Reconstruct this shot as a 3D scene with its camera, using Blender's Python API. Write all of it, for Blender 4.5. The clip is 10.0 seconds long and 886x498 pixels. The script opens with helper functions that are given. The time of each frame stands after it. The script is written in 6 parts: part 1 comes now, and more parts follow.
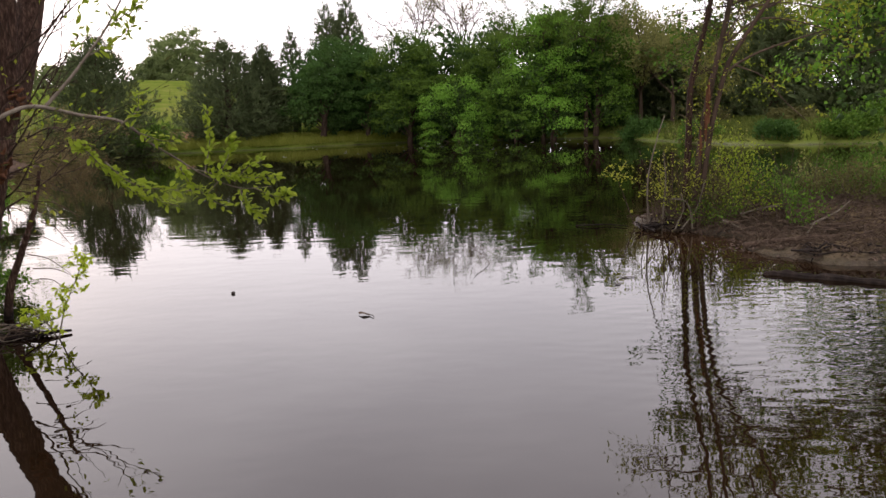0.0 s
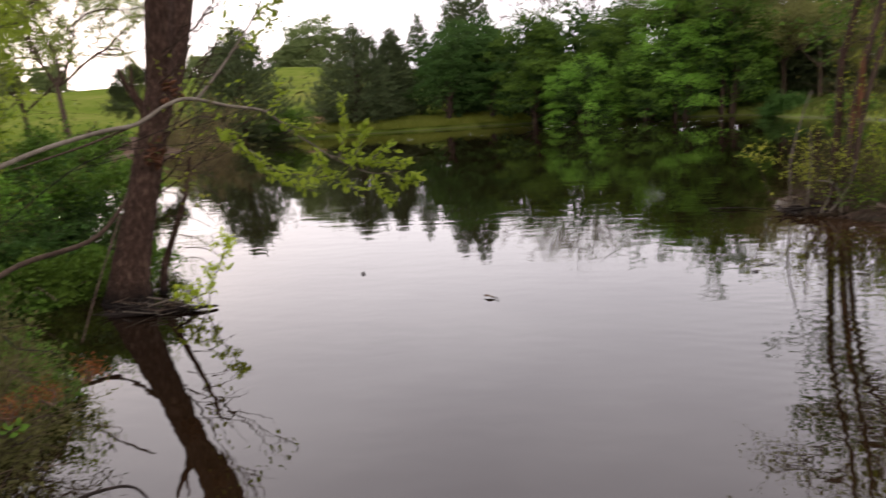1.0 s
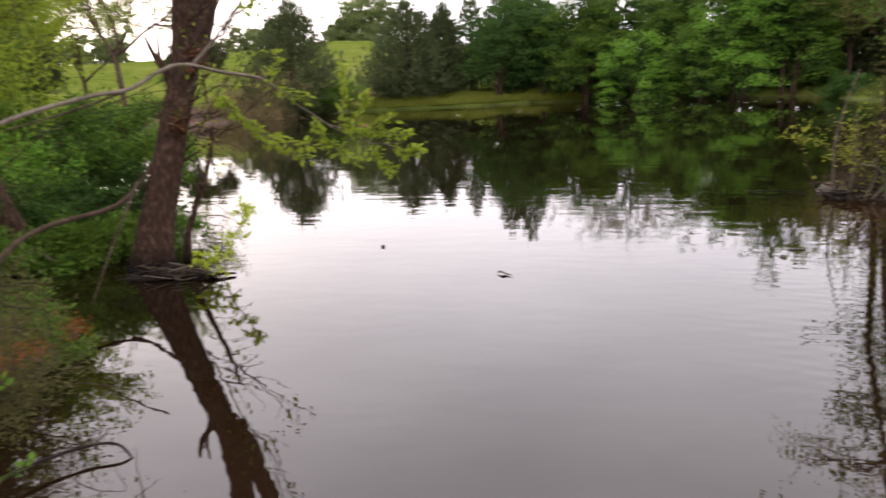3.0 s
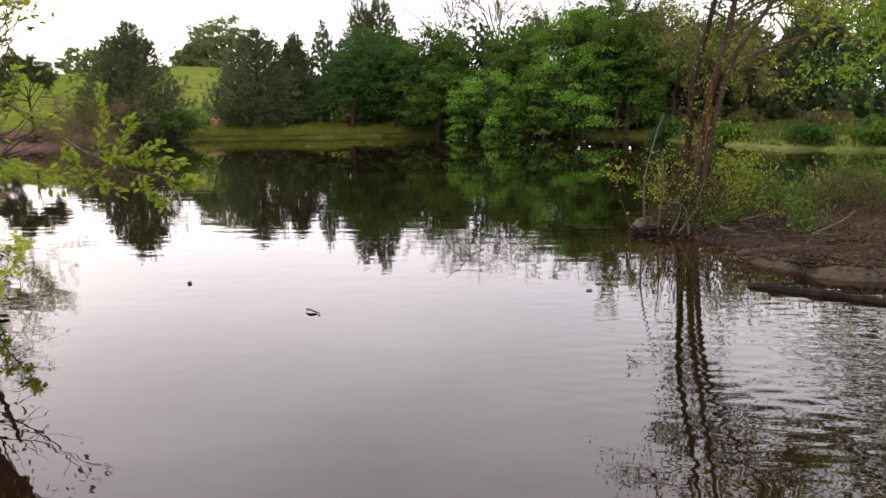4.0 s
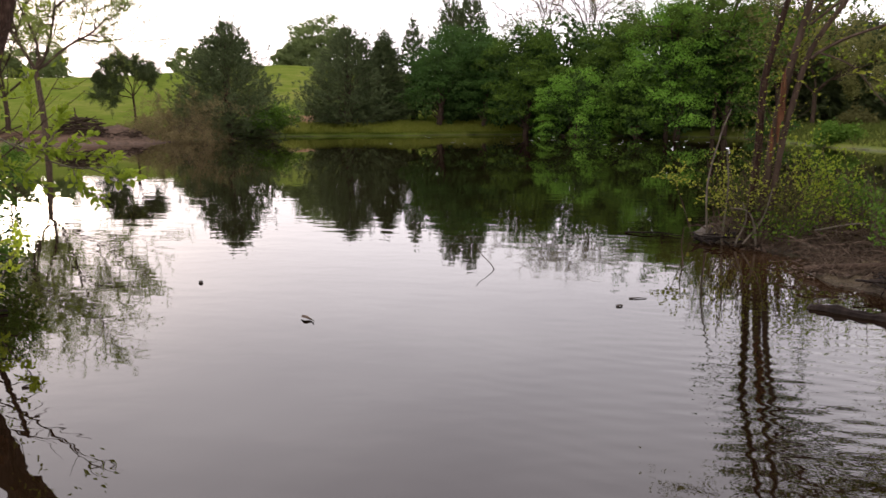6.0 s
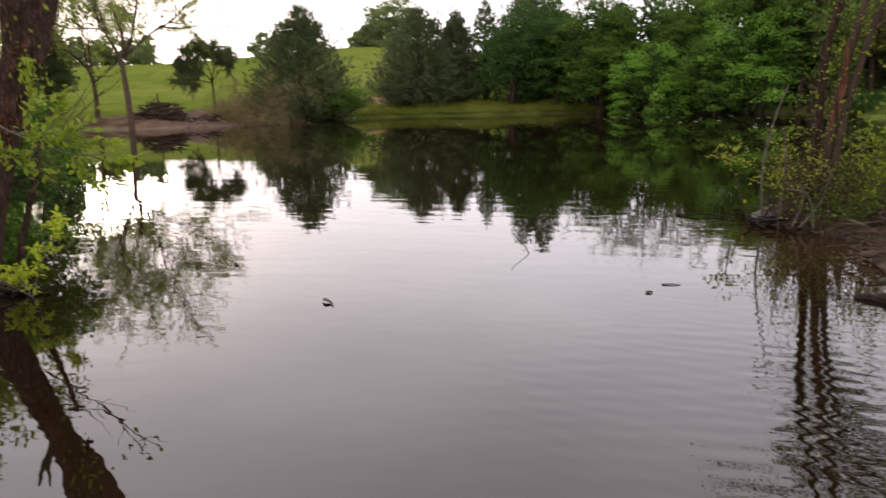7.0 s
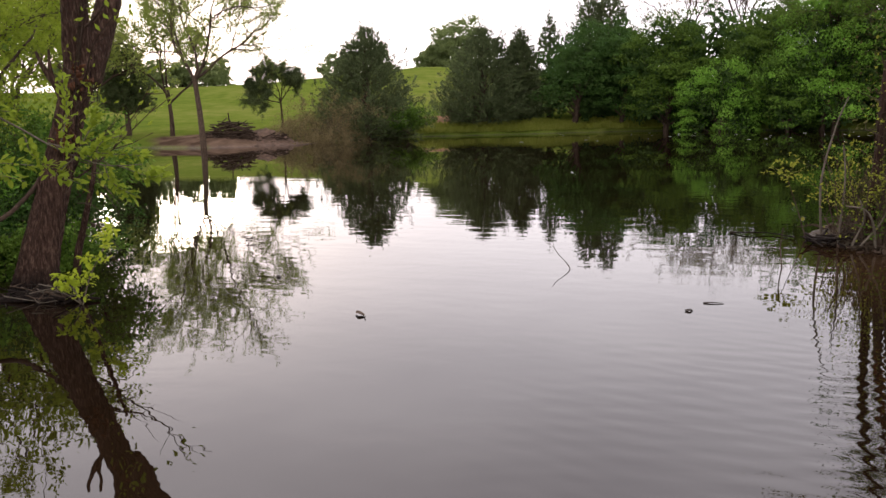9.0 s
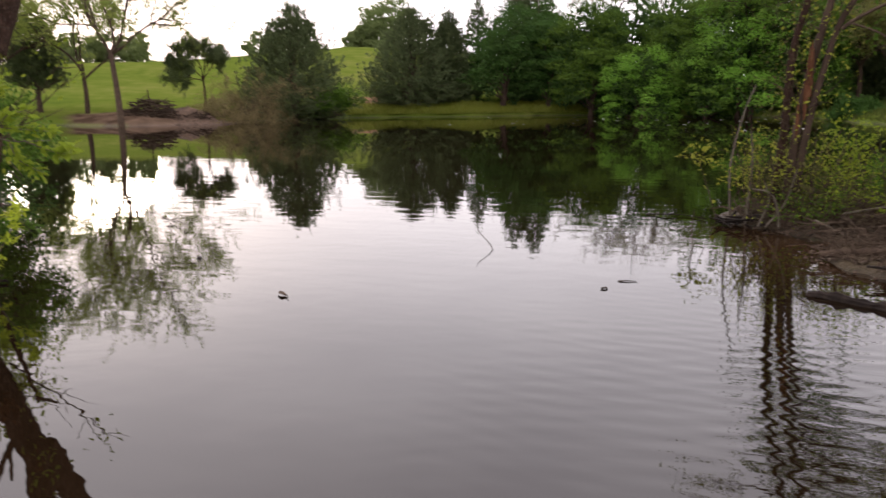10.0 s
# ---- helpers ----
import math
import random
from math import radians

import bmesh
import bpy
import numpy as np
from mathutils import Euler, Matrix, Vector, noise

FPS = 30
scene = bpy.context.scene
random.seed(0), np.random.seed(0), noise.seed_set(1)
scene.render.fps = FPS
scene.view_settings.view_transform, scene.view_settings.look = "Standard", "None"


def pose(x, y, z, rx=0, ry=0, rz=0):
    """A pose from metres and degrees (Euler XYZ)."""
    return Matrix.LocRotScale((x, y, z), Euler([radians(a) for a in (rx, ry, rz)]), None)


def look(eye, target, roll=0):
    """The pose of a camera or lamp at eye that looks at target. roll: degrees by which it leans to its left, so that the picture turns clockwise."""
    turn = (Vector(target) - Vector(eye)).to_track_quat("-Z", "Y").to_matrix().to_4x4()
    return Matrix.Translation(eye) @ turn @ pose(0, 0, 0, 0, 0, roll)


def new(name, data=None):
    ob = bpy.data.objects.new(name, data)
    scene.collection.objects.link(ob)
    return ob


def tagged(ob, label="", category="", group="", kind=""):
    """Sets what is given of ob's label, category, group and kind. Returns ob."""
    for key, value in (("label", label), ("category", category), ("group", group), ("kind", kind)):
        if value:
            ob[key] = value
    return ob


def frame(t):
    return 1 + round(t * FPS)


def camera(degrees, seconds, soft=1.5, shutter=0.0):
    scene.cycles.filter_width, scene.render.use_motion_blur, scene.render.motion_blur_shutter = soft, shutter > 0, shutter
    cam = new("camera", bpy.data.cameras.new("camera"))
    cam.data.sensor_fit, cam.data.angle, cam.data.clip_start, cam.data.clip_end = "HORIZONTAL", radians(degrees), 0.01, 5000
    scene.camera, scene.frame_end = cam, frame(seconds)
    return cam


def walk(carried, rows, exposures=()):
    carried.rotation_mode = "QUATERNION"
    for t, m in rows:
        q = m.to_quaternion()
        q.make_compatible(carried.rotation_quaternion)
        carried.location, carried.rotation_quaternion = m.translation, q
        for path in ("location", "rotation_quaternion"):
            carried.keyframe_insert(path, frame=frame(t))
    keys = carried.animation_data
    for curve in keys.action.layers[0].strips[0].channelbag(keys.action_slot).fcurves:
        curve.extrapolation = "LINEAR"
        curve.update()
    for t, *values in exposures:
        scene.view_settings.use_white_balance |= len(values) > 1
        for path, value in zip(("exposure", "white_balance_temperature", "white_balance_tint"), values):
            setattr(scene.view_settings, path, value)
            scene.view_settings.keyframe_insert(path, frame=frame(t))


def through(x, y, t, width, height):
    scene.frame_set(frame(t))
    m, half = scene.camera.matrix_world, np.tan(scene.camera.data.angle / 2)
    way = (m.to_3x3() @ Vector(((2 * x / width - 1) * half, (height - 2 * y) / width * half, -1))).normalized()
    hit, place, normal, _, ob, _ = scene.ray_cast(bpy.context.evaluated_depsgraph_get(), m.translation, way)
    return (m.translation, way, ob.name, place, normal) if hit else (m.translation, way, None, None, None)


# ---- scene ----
# ---------------------------------------------------------------- camera
ROWS = [
    (0, (0.0, 0.0, 1.676), (0.0, 1.969, 1.326), -2.3),
    (0.5, (0.001, -0.015, 1.699), (-0.022, 1.954, 1.347), -2.2),
    (0.8, (-0.012, -0.014, 1.698), (-0.184, 1.943, 1.321), -3.2),
    (1, (-0.021, -0.013, 1.697), (-0.354, 1.921, 1.314), -3.5),
    (1.2, (-0.009, -0.01, 1.69), (-0.519, 1.88, 1.285), -4.1),
    (1.5, (0.01, -0.006, 1.68), (-0.753, 1.799, 1.275), -5.1),
    (1.7, (0.008, -0.01, 1.67), (-0.858, 1.745, 1.259), -5.0),
    (2, (0.004, -0.016, 1.656), (-0.893, 1.727, 1.26), -5.1),
    (2.2, (0.046, 0.006, 1.666), (-0.81, 1.767, 1.261), -5.1),
    (2.5, (0.108, 0.038, 1.682), (-0.63, 1.857, 1.298), -5.0),
    (2.7, (0.175, 0.057, 1.669), (-0.467, 1.91, 1.277), -4.5),
    (3, (0.276, 0.085, 1.65), (-0.19, 1.981, 1.213), -2.6),
    (3.2, (0.368, 0.136, 1.656), (0.063, 2.072, 1.258), -1.8),
    (4.3, (0.761, 0.459, 1.616), (0.685, 2.425, 1.254), -0.3),
    (4.5, (0.845, 0.517, 1.629), (0.753, 2.484, 1.278), 0.7),
    (4.7, (0.967, 0.597, 1.609), (0.76, 2.562, 1.301), 1.8),
    (4.9, (1.09, 0.677, 1.588), (0.822, 2.632, 1.26), 2.1),
    (5, (1.151, 0.717, 1.578), (0.907, 2.671, 1.228), 2.2),
    (5.2, (1.206, 0.796, 1.565), (0.976, 2.745, 1.182), 2.0),
    (6.3, (1.385, 1.065, 1.58), (0.953, 2.986, 1.224), -1.5),
    (6.5, (1.474, 1.112, 1.567), (0.964, 3.007, 1.182), -1.1),
    (6.8, (1.616, 1.156, 1.575), (1.145, 3.053, 1.151), -0.7),
    (7, (1.71, 1.186, 1.581), (1.166, 3.066, 1.168), -1.3),
    (7.2, (1.78, 1.209, 1.569), (1.121, 3.063, 1.211), -2.6),
    (7.5, (1.884, 1.243, 1.55), (1.139, 3.068, 1.209), -2.3),
    (7.7, (1.907, 1.252, 1.546), (1.15, 3.072, 1.207), -3.3),
    (8, (1.941, 1.266, 1.54), (1.177, 3.083, 1.199), -2.8),
    (8.5, (1.955, 1.258, 1.536), (1.249, 3.093, 1.17), -1.8),
    (9, (1.941, 1.283, 1.536), (1.228, 3.117, 1.176), -1.6),
    (9.5, (1.955, 1.265, 1.533), (1.286, 3.111, 1.152), -1.0),
    (9.7, (1.976, 1.257, 1.53), (1.329, 3.11, 1.148), -1.8),
    (10, (2.008, 1.245, 1.526), (1.478, 3.13, 1.116), -0.6),
]
cam = camera(62.0, 10.0, soft=1.5, shutter=0.3)
EXPOSURES = [(0, -0.17), (1, -0.12), (2, 0.09), (2.5, 0.23), (3.2, 0.17), (4.5, 0.0), (5, -0.13), (6.5, -0.18), (8, -0.18), (10, -0.16)]
walk(cam, [(t, look(eye, target, roll)) for t, eye, target, roll in ROWS], EXPOSURES)

# ---------------------------------------------------------------- sky and sun
SUN_AZ, SUN_EL = radians(-41.5), radians(4.5)
world = bpy.data.worlds.new("sky")
scene.world = world
world.use_nodes = True
wn, wl = world.node_tree.nodes, world.node_tree.links
wn.clear()
sky = wn.new("ShaderNodeTexSky")
sky.sky_type, sky.sun_disc = "NISHITA", False
sky.sun_elevation, sky.sun_rotation = SUN_EL, SUN_AZ % (2 * math.pi)
sky.dust_density, sky.air_density = 4.0, 1.2
veil = wn.new("ShaderNodeTexNoise")
veil.inputs["Scale"].default_value, veil.inputs["Detail"].default_value = 1.6, 4
veil_ramp = wn.new("ShaderNodeValToRGB")
veil_ramp.color_ramp.elements[0].position, veil_ramp.color_ramp.elements[0].color = 0.3, (15.4, 14.3, 15.7, 1)
veil_ramp.color_ramp.elements[1].position, veil_ramp.color_ramp.elements[1].color = 0.7, (20.4, 18.9, 20.1, 1)
veil_map = wn.new("ShaderNodeMapping")
veil_map.inputs["Scale"].default_value = (1, 1, 3)
veil_co = wn.new("ShaderNodeTexCoord")
grey = wn.new("ShaderNodeHueSaturation")
grey.inputs["Saturation"].default_value, grey.inputs["Value"].default_value = 0.55, 1.0
both = wn.new("ShaderNodeMix")
both.data_type, both.inputs["Factor"].default_value = "RGBA", 0.72
back, wout = wn.new("ShaderNodeBackground"), wn.new("ShaderNodeOutputWorld")
back.inputs["Strength"].default_value = 0.15
wl.new(veil_co.outputs["Generated"], veil_map.inputs["Vector"])
wl.new(veil_map.outputs["Vector"], veil.inputs["Vector"])
wl.new(veil.outputs["Fac"], veil_ramp.inputs["Fac"])
wl.new(sky.outputs["Color"], grey.inputs["Color"])
wl.new(grey.outputs["Color"], both.inputs["A"])
wl.new(veil_ramp.outputs["Color"], both.inputs["B"])
wl.new(both.outputs["Result"], back.inputs["Color"])
wl.new(back.outputs["Background"], wout.inputs["Surface"])

sun_data = bpy.data.lights.new("sun", "SUN")
sun_data.energy, sun_data.angle, sun_data.color = 0.5, radians(10), (1.0, 0.86, 0.66)
sun = new("sun", sun_data)
sun_way = Vector((math.sin(SUN_AZ) * math.cos(SUN_EL), math.cos(SUN_AZ) * math.cos(SUN_EL), math.sin(SUN_EL)))
sun.matrix_world = look(sun_way * 200, (0, 0, 0))


# ---------------------------------------------------------------- materials
class Nodes:
    """A short way to write a node material."""

    def __init__(self, name):
        self.mat = bpy.data.materials.new(name)
        self.mat.use_nodes = True
        self.tree = self.mat.node_tree
        self.tree.nodes.clear()
        self.out = self.add("OutputMaterial")

    def add(self, kind, **values):
        node = self.tree.nodes.new("ShaderNode" + kind)
        for key, value in values.items():
            key = key.replace("_", " ")
            if isinstance(value, bpy.types.NodeSocket):
                self.tree.links.new(value, node.inputs[key])
            else:
                node.inputs[key].default_value = value
        return node

    def noise(self, scale, detail=4, rough=0.55, stretch=(1, 1, 1), where="Object"):
        co = self.add("TexCoord")
        mapped = self.add("Mapping", Vector=co.outputs[where], Scale=stretch)
        return self.add("TexNoise", Vector=mapped.outputs["Vector"], Scale=scale, Detail=detail, Roughness=rough).outputs["Fac"]

    def ramp(self, fac, *stops):
        node = self.add("ValToRGB", Fac=fac)
        line = node.color_ramp.elements
        while len(line) < len(stops):
            line.new(0.5)
        for element, (at, colour) in zip(line, stops):
            element.position, element.color = at, (*colour, 1)
        return node.outputs["Color"]

    def mix(self, fac, a, b, how="MIX"):
        node = self.tree.nodes.new("ShaderNodeMix")
        node.data_type, node.blend_type = "RGBA", how
        for key, value in (("Factor", fac), ("A", a), ("B", b)):
            socket = [s for s in node.inputs if s.name == key and (s.type == "VALUE" if key == "Factor" else s.type == "RGBA")][0]
            if isinstance(value, bpy.types.NodeSocket):
                self.tree.links.new(value, socket)
            else:
                socket.default_value = value if key == "Factor" else (*value, 1)
        return [s for s in node.outputs if s.type == "RGBA"][0]

    def math(self, how, a, b=0.0, clamp=False):
        node = self.tree.nodes.new("ShaderNodeMath")
        node.operation, node.use_clamp = how, clamp
        for n, value in enumerate((a, b)):
            if isinstance(value, bpy.types.NodeSocket):
                self.tree.links.new(value, node.inputs[n])
            else:
                node.inputs[n].default_value = value
        return node.outputs[0]

    def bump(self, height, strength, distance):
        return self.add("Bump", Height=height, Strength=strength, Distance=distance).outputs["Normal"]

    def done(self, shader):
        self.tree.links.new(shader.outputs[0], self.out.inputs["Surface"])
        return self.mat


def leaf_material(name, dark, mid, light, through=0.35, rough=0.6, scatter=0.45):
    n = Nodes(name)
    one = n.add("NewGeometry").outputs["Random Per Island"]
    whole = n.add("ObjectInfo").outputs["Random"]
    patch = n.noise(0.7, 3)
    fac = n.math("ADD", n.math("MULTIPLY", one, scatter), n.math("MULTIPLY", patch, 1.0 - scatter))
    colour = n.ramp(fac, (0.15, dark), (0.5, mid), (0.85, light))
    colour = n.mix(n.math("MULTIPLY", whole, 0.25), colour, mid)
    front = n.add("BsdfPrincipled", Base_Color=colour, Roughness=rough)
    front.inputs["Specular IOR Level"].default_value = 0.06
    back = n.add("BsdfTranslucent", Color=n.mix(0.5, colour, light))
    node = n.add("MixShader", Fac=through)
    n.tree.links.new(front.outputs[0], node.inputs[1])
    n.tree.links.new(back.outputs[0], node.inputs[2])
    return n.done(node)


def bark_material(name, dark, mid, light, scale=9.0, depth=0.02, stretch=(1, 1, 0.22), soaked=0.0):
    n = Nodes(name)
    ridges = n.noise(scale, 6, 0.65, stretch)
    stains = n.noise(1.3, 3)
    fine = n.noise(scale * 6, 3)
    colour = n.ramp(ridges, (0.3, dark), (0.52, mid), (0.75, light))
    colour = n.mix(n.math("MULTIPLY", stains, 0.5), colour, dark)
    if soaked:
        z = n.add("SeparateXYZ", Vector=n.add("NewGeometry").outputs["Position"]).outputs["Z"]
        line = n.math("ADD", z, n.math("MULTIPLY", n.noise(5.0, 3), 0.25))
        colour = n.mix(n.math("MULTIPLY", n.math("SUBTRACT", soaked + 0.12, line), 6.0, True), colour, (0.010, 0.007, 0.005))
    height = n.math("ADD", ridges, n.math("MULTIPLY", fine, 0.25))
    shader = n.add("BsdfPrincipled", Base_Color=colour, Roughness=0.9, Normal=n.bump(height, 0.9, depth))
    shader.inputs["Specular IOR Level"].default_value = 0.15
    return n.done(shader)


# darkened leaf colour: painted shade in crowns and low bushes, also dark brush
LEAF_SHADE = leaf_material("leaves darkened for shade", (0.020, 0.040, 0.010), (0.042, 0.078, 0.018), (0.075, 0.125, 0.030), 0.10)
LEAF_CEDAR = leaf_material("cedar foliage", (0.046, 0.062, 0.028), (0.088, 0.114, 0.048), (0.150, 0.180, 0.076), 0.25, 0.7, 0.3)
LEAF_OLIVE = leaf_material("olive foliage", (0.046, 0.048, 0.016), (0.098, 0.096, 0.032), (0.165, 0.158, 0.055), 0.3, 0.8)
LEAF_HAZE = leaf_material("pale olive spring leaves", (0.11, 0.115, 0.035), (0.19, 0.195, 0.062), (0.29, 0.285, 0.105), 0.5, 0.8)
LEAF_PALE = leaf_material("pale green spring leaves", (0.13, 0.175, 0.035), (0.235, 0.295, 0.06), (0.36, 0.42, 0.105), 0.5)
# pale colour stands in for the haze over the hilltop trees
LEAF_FAR_HAZED = leaf_material("far hilltop leaves paled by haze", (0.10, 0.135, 0.050), (0.17, 0.215, 0.080), (0.25, 0.30, 0.12), 0.5)
LEAF_MOSS = leaf_material("yellowish green leaves", (0.033, 0.067, 0.009), (0.076, 0.131, 0.017), (0.144, 0.213, 0.033), 0.2, 0.6, 0.3)
LEAF_DEEP = leaf_material("deep green leaves", (0.020, 0.050, 0.012), (0.048, 0.100, 0.020), (0.092, 0.162, 0.035), 0.18, 0.6, 0.3)
LEAF_FRESH = leaf_material("fresh green leaves", (0.029, 0.069, 0.010), (0.079, 0.151, 0.019), (0.168, 0.260, 0.039), 0.18)
LEAF_BRIGHT = leaf_material("bright green leaves", (0.060, 0.148, 0.017), (0.137, 0.280, 0.031), (0.258, 0.437, 0.061), 0.2, 0.6, 0.3)
LEAF_JUNIPER = leaf_material("drab juniper sprays", (0.028, 0.032, 0.010), (0.066, 0.072, 0.020), (0.125, 0.128, 0.038), 0.2, 0.8)
LEAF_SPRIG = leaf_material("pale yellow-green leaflets", (0.24, 0.32, 0.02), (0.38, 0.47, 0.036), (0.52, 0.60, 0.065), 0.5)
LEAF_LIME = leaf_material("spring green leaves", (0.095, 0.145, 0.012), (0.20, 0.275, 0.024), (0.35, 0.42, 0.052), 0.5)
LEAF_GOLD = leaf_material("yellow green leaves", (0.12, 0.15, 0.015), (0.24, 0.27, 0.03), (0.40, 0.42, 0.07), 0.45)
LEAF_DEAD = leaf_material("dead rust leaves", (0.10, 0.032, 0.012), (0.19, 0.065, 0.02), (0.28, 0.12, 0.045), 0.2, 0.8)
BARK_DARK = bark_material("furrowed bark", (0.014, 0.008, 0.006), (0.090, 0.050, 0.033), (0.29, 0.190, 0.135), 46, 0.05, (1, 1, 0.20), 0.22)
BARK_CEDAR = bark_material("stringy cedar bark", (0.014, 0.008, 0.006), (0.055, 0.031, 0.020), (0.125, 0.074, 0.048), 60, 0.012, (1, 1, 0.10))
BARK_BROWN = bark_material("brown bark", (0.030, 0.020, 0.013), (0.075, 0.050, 0.034), (0.14, 0.098, 0.070), 14, 0.012)
BARK_PALE = bark_material("smooth pale bark", (0.075, 0.062, 0.044), (0.155, 0.130, 0.098), (0.25, 0.215, 0.172), 22, 0.004)
BARK_GREY = bark_material("grey-brown twig bark", (0.042, 0.029, 0.019), (0.098, 0.068, 0.046), (0.180, 0.132, 0.094), 20, 0.005)
WOOD_RAW = bark_material("torn orange wood", (0.045, 0.019, 0.010), (0.13, 0.056, 0.026), (0.24, 0.115, 0.058), 16, 0.012)
WOOD_ORANGE = bark_material("weathered orange wood", (0.050, 0.026, 0.015), (0.17, 0.088, 0.048), (0.30, 0.175, 0.105), 30, 0.008, (1, 1, 0.12))
# black of wet driftwood; on the feathery thicket stems it paints in shade
WOOD_WET_SHADED = bark_material("black wet driftwood and shaded stems", (0.008, 0.006, 0.005), (0.025, 0.018, 0.014), (0.06, 0.045, 0.035), 12, 0.012)


def water_material():
    n = Nodes("pond water")
    co = n.add("TexCoord")

    def waves(scale, turn, stretch, detail=2):
        mapped = n.add("Mapping", Vector=co.outputs["Object"], Rotation=(0, 0, radians(turn)), Scale=stretch)
        return n.add("TexNoise", Vector=mapped.outputs["Vector"], Scale=scale, Detail=detail, Roughness=0.45).outputs["Fac"]

    slow = waves(0.45, 8, (0.5, 1.4, 1))
    swell = waves(1.0, -4, (0.45, 2.2, 1), 2)
    ripple = waves(3.6, -5, (0.30, 1.4, 1), 2)
    cross = waves(4.4, 24, (0.42, 1.35, 1), 3)
    # the far side lies sheltered and calm
    place = n.add("SeparateXYZ", Vector=co.outputs["Object"])
    calm = n.math("ADD", n.math("MULTIPLY", n.math("DIVIDE", n.math("SUBTRACT", 24.0, place.outputs["Y"]), 13.0, True), 0.93), 0.07)
    # a breeze ruffles the water beside the point: two crossing trains of ripples
    spot = n.add("Mapping", Vector=co.outputs["Object"], Location=(-1.06, -1.38, 0), Scale=(0.29, 0.29, 0.29))
    puff = n.add("TexGradient", Vector=spot.outputs["Vector"])
    puff.gradient_type = "SPHERICAL"
    ruffle = n.math("ADD", n.math("MULTIPLY", n.math("POWER", puff.outputs["Fac"], 1.7), 3.0), 0.02)

    def train(scale, turn, uneven):
        mapped = n.add("Mapping", Vector=co.outputs["Object"], Rotation=(0, 0, radians(turn)))
        node = n.add("TexWave", Vector=mapped.outputs["Vector"], Scale=scale, Distortion=uneven, Detail=2.0, Detail_Scale=0.6)
        node.wave_type, node.bands_direction = "BANDS", "Y"
        return node.outputs["Fac"]

    rings = n.math("ADD", n.math("MULTIPLY", train(2.1, 14, 5.0), 0.00045), n.math("MULTIPLY", train(1.7, -16, 6.0), 0.0006))
    rings = n.math("ADD", rings, n.math("MULTIPLY", cross, 0.0022))
    height = n.math("ADD", n.math("MULTIPLY", slow, 0.0024), n.math("MULTIPLY", ripple, 0.00022))
    height = n.math("ADD", height, n.math("MULTIPLY", n.math("MULTIPLY", swell, 0.0030), n.math("ADD", n.math("DIVIDE", n.math("SUBTRACT", place.outputs["Y"], 5.0), 7.0, True), 0.10, True)))
    height = n.math("ADD", height, n.math("MULTIPLY", rings, ruffle))
    # small uneven wrinkles everywhere
    height = n.math("ADD", height, n.math("MULTIPLY", waves(3.6, 12, (0.8, 1.2, 1), 2), 0.0013))
    height = n.math("MULTIPLY", height, calm)
    # mud shows through the shallows off the point and along the near bank
    shoal = n.add("Mapping", Vector=co.outputs["Object"], Location=(-1.70, -4.10, 0), Scale=(0.45, 0.45, 0.45))
    shallow = n.add("TexGradient", Vector=shoal.outputs["Vector"])
    shallow.gradient_type = "SPHERICAL"
    near = n.math("MULTIPLY", n.math("DIVIDE", n.math("SUBTRACT", 5.2, place.outputs["Y"]), 3.5, True), 0.25)
    silt = n.noise(0.35, 4)
    colour = n.ramp(silt, (0.3, (0.0050, 0.0028, 0.0013)), (0.7, (0.0085, 0.0048, 0.0022)))
    colour = n.mix(n.math("MAXIMUM", n.math("MULTIPLY", shallow.outputs["Fac"], 0.8), near), colour, (0.042, 0.022, 0.009))
    shader = n.add("BsdfPrincipled", Base_Color=colour, Roughness=0.012, IOR=1.56, Normal=n.bump(height, 1.0, 1.0))
    return n.done(shader)


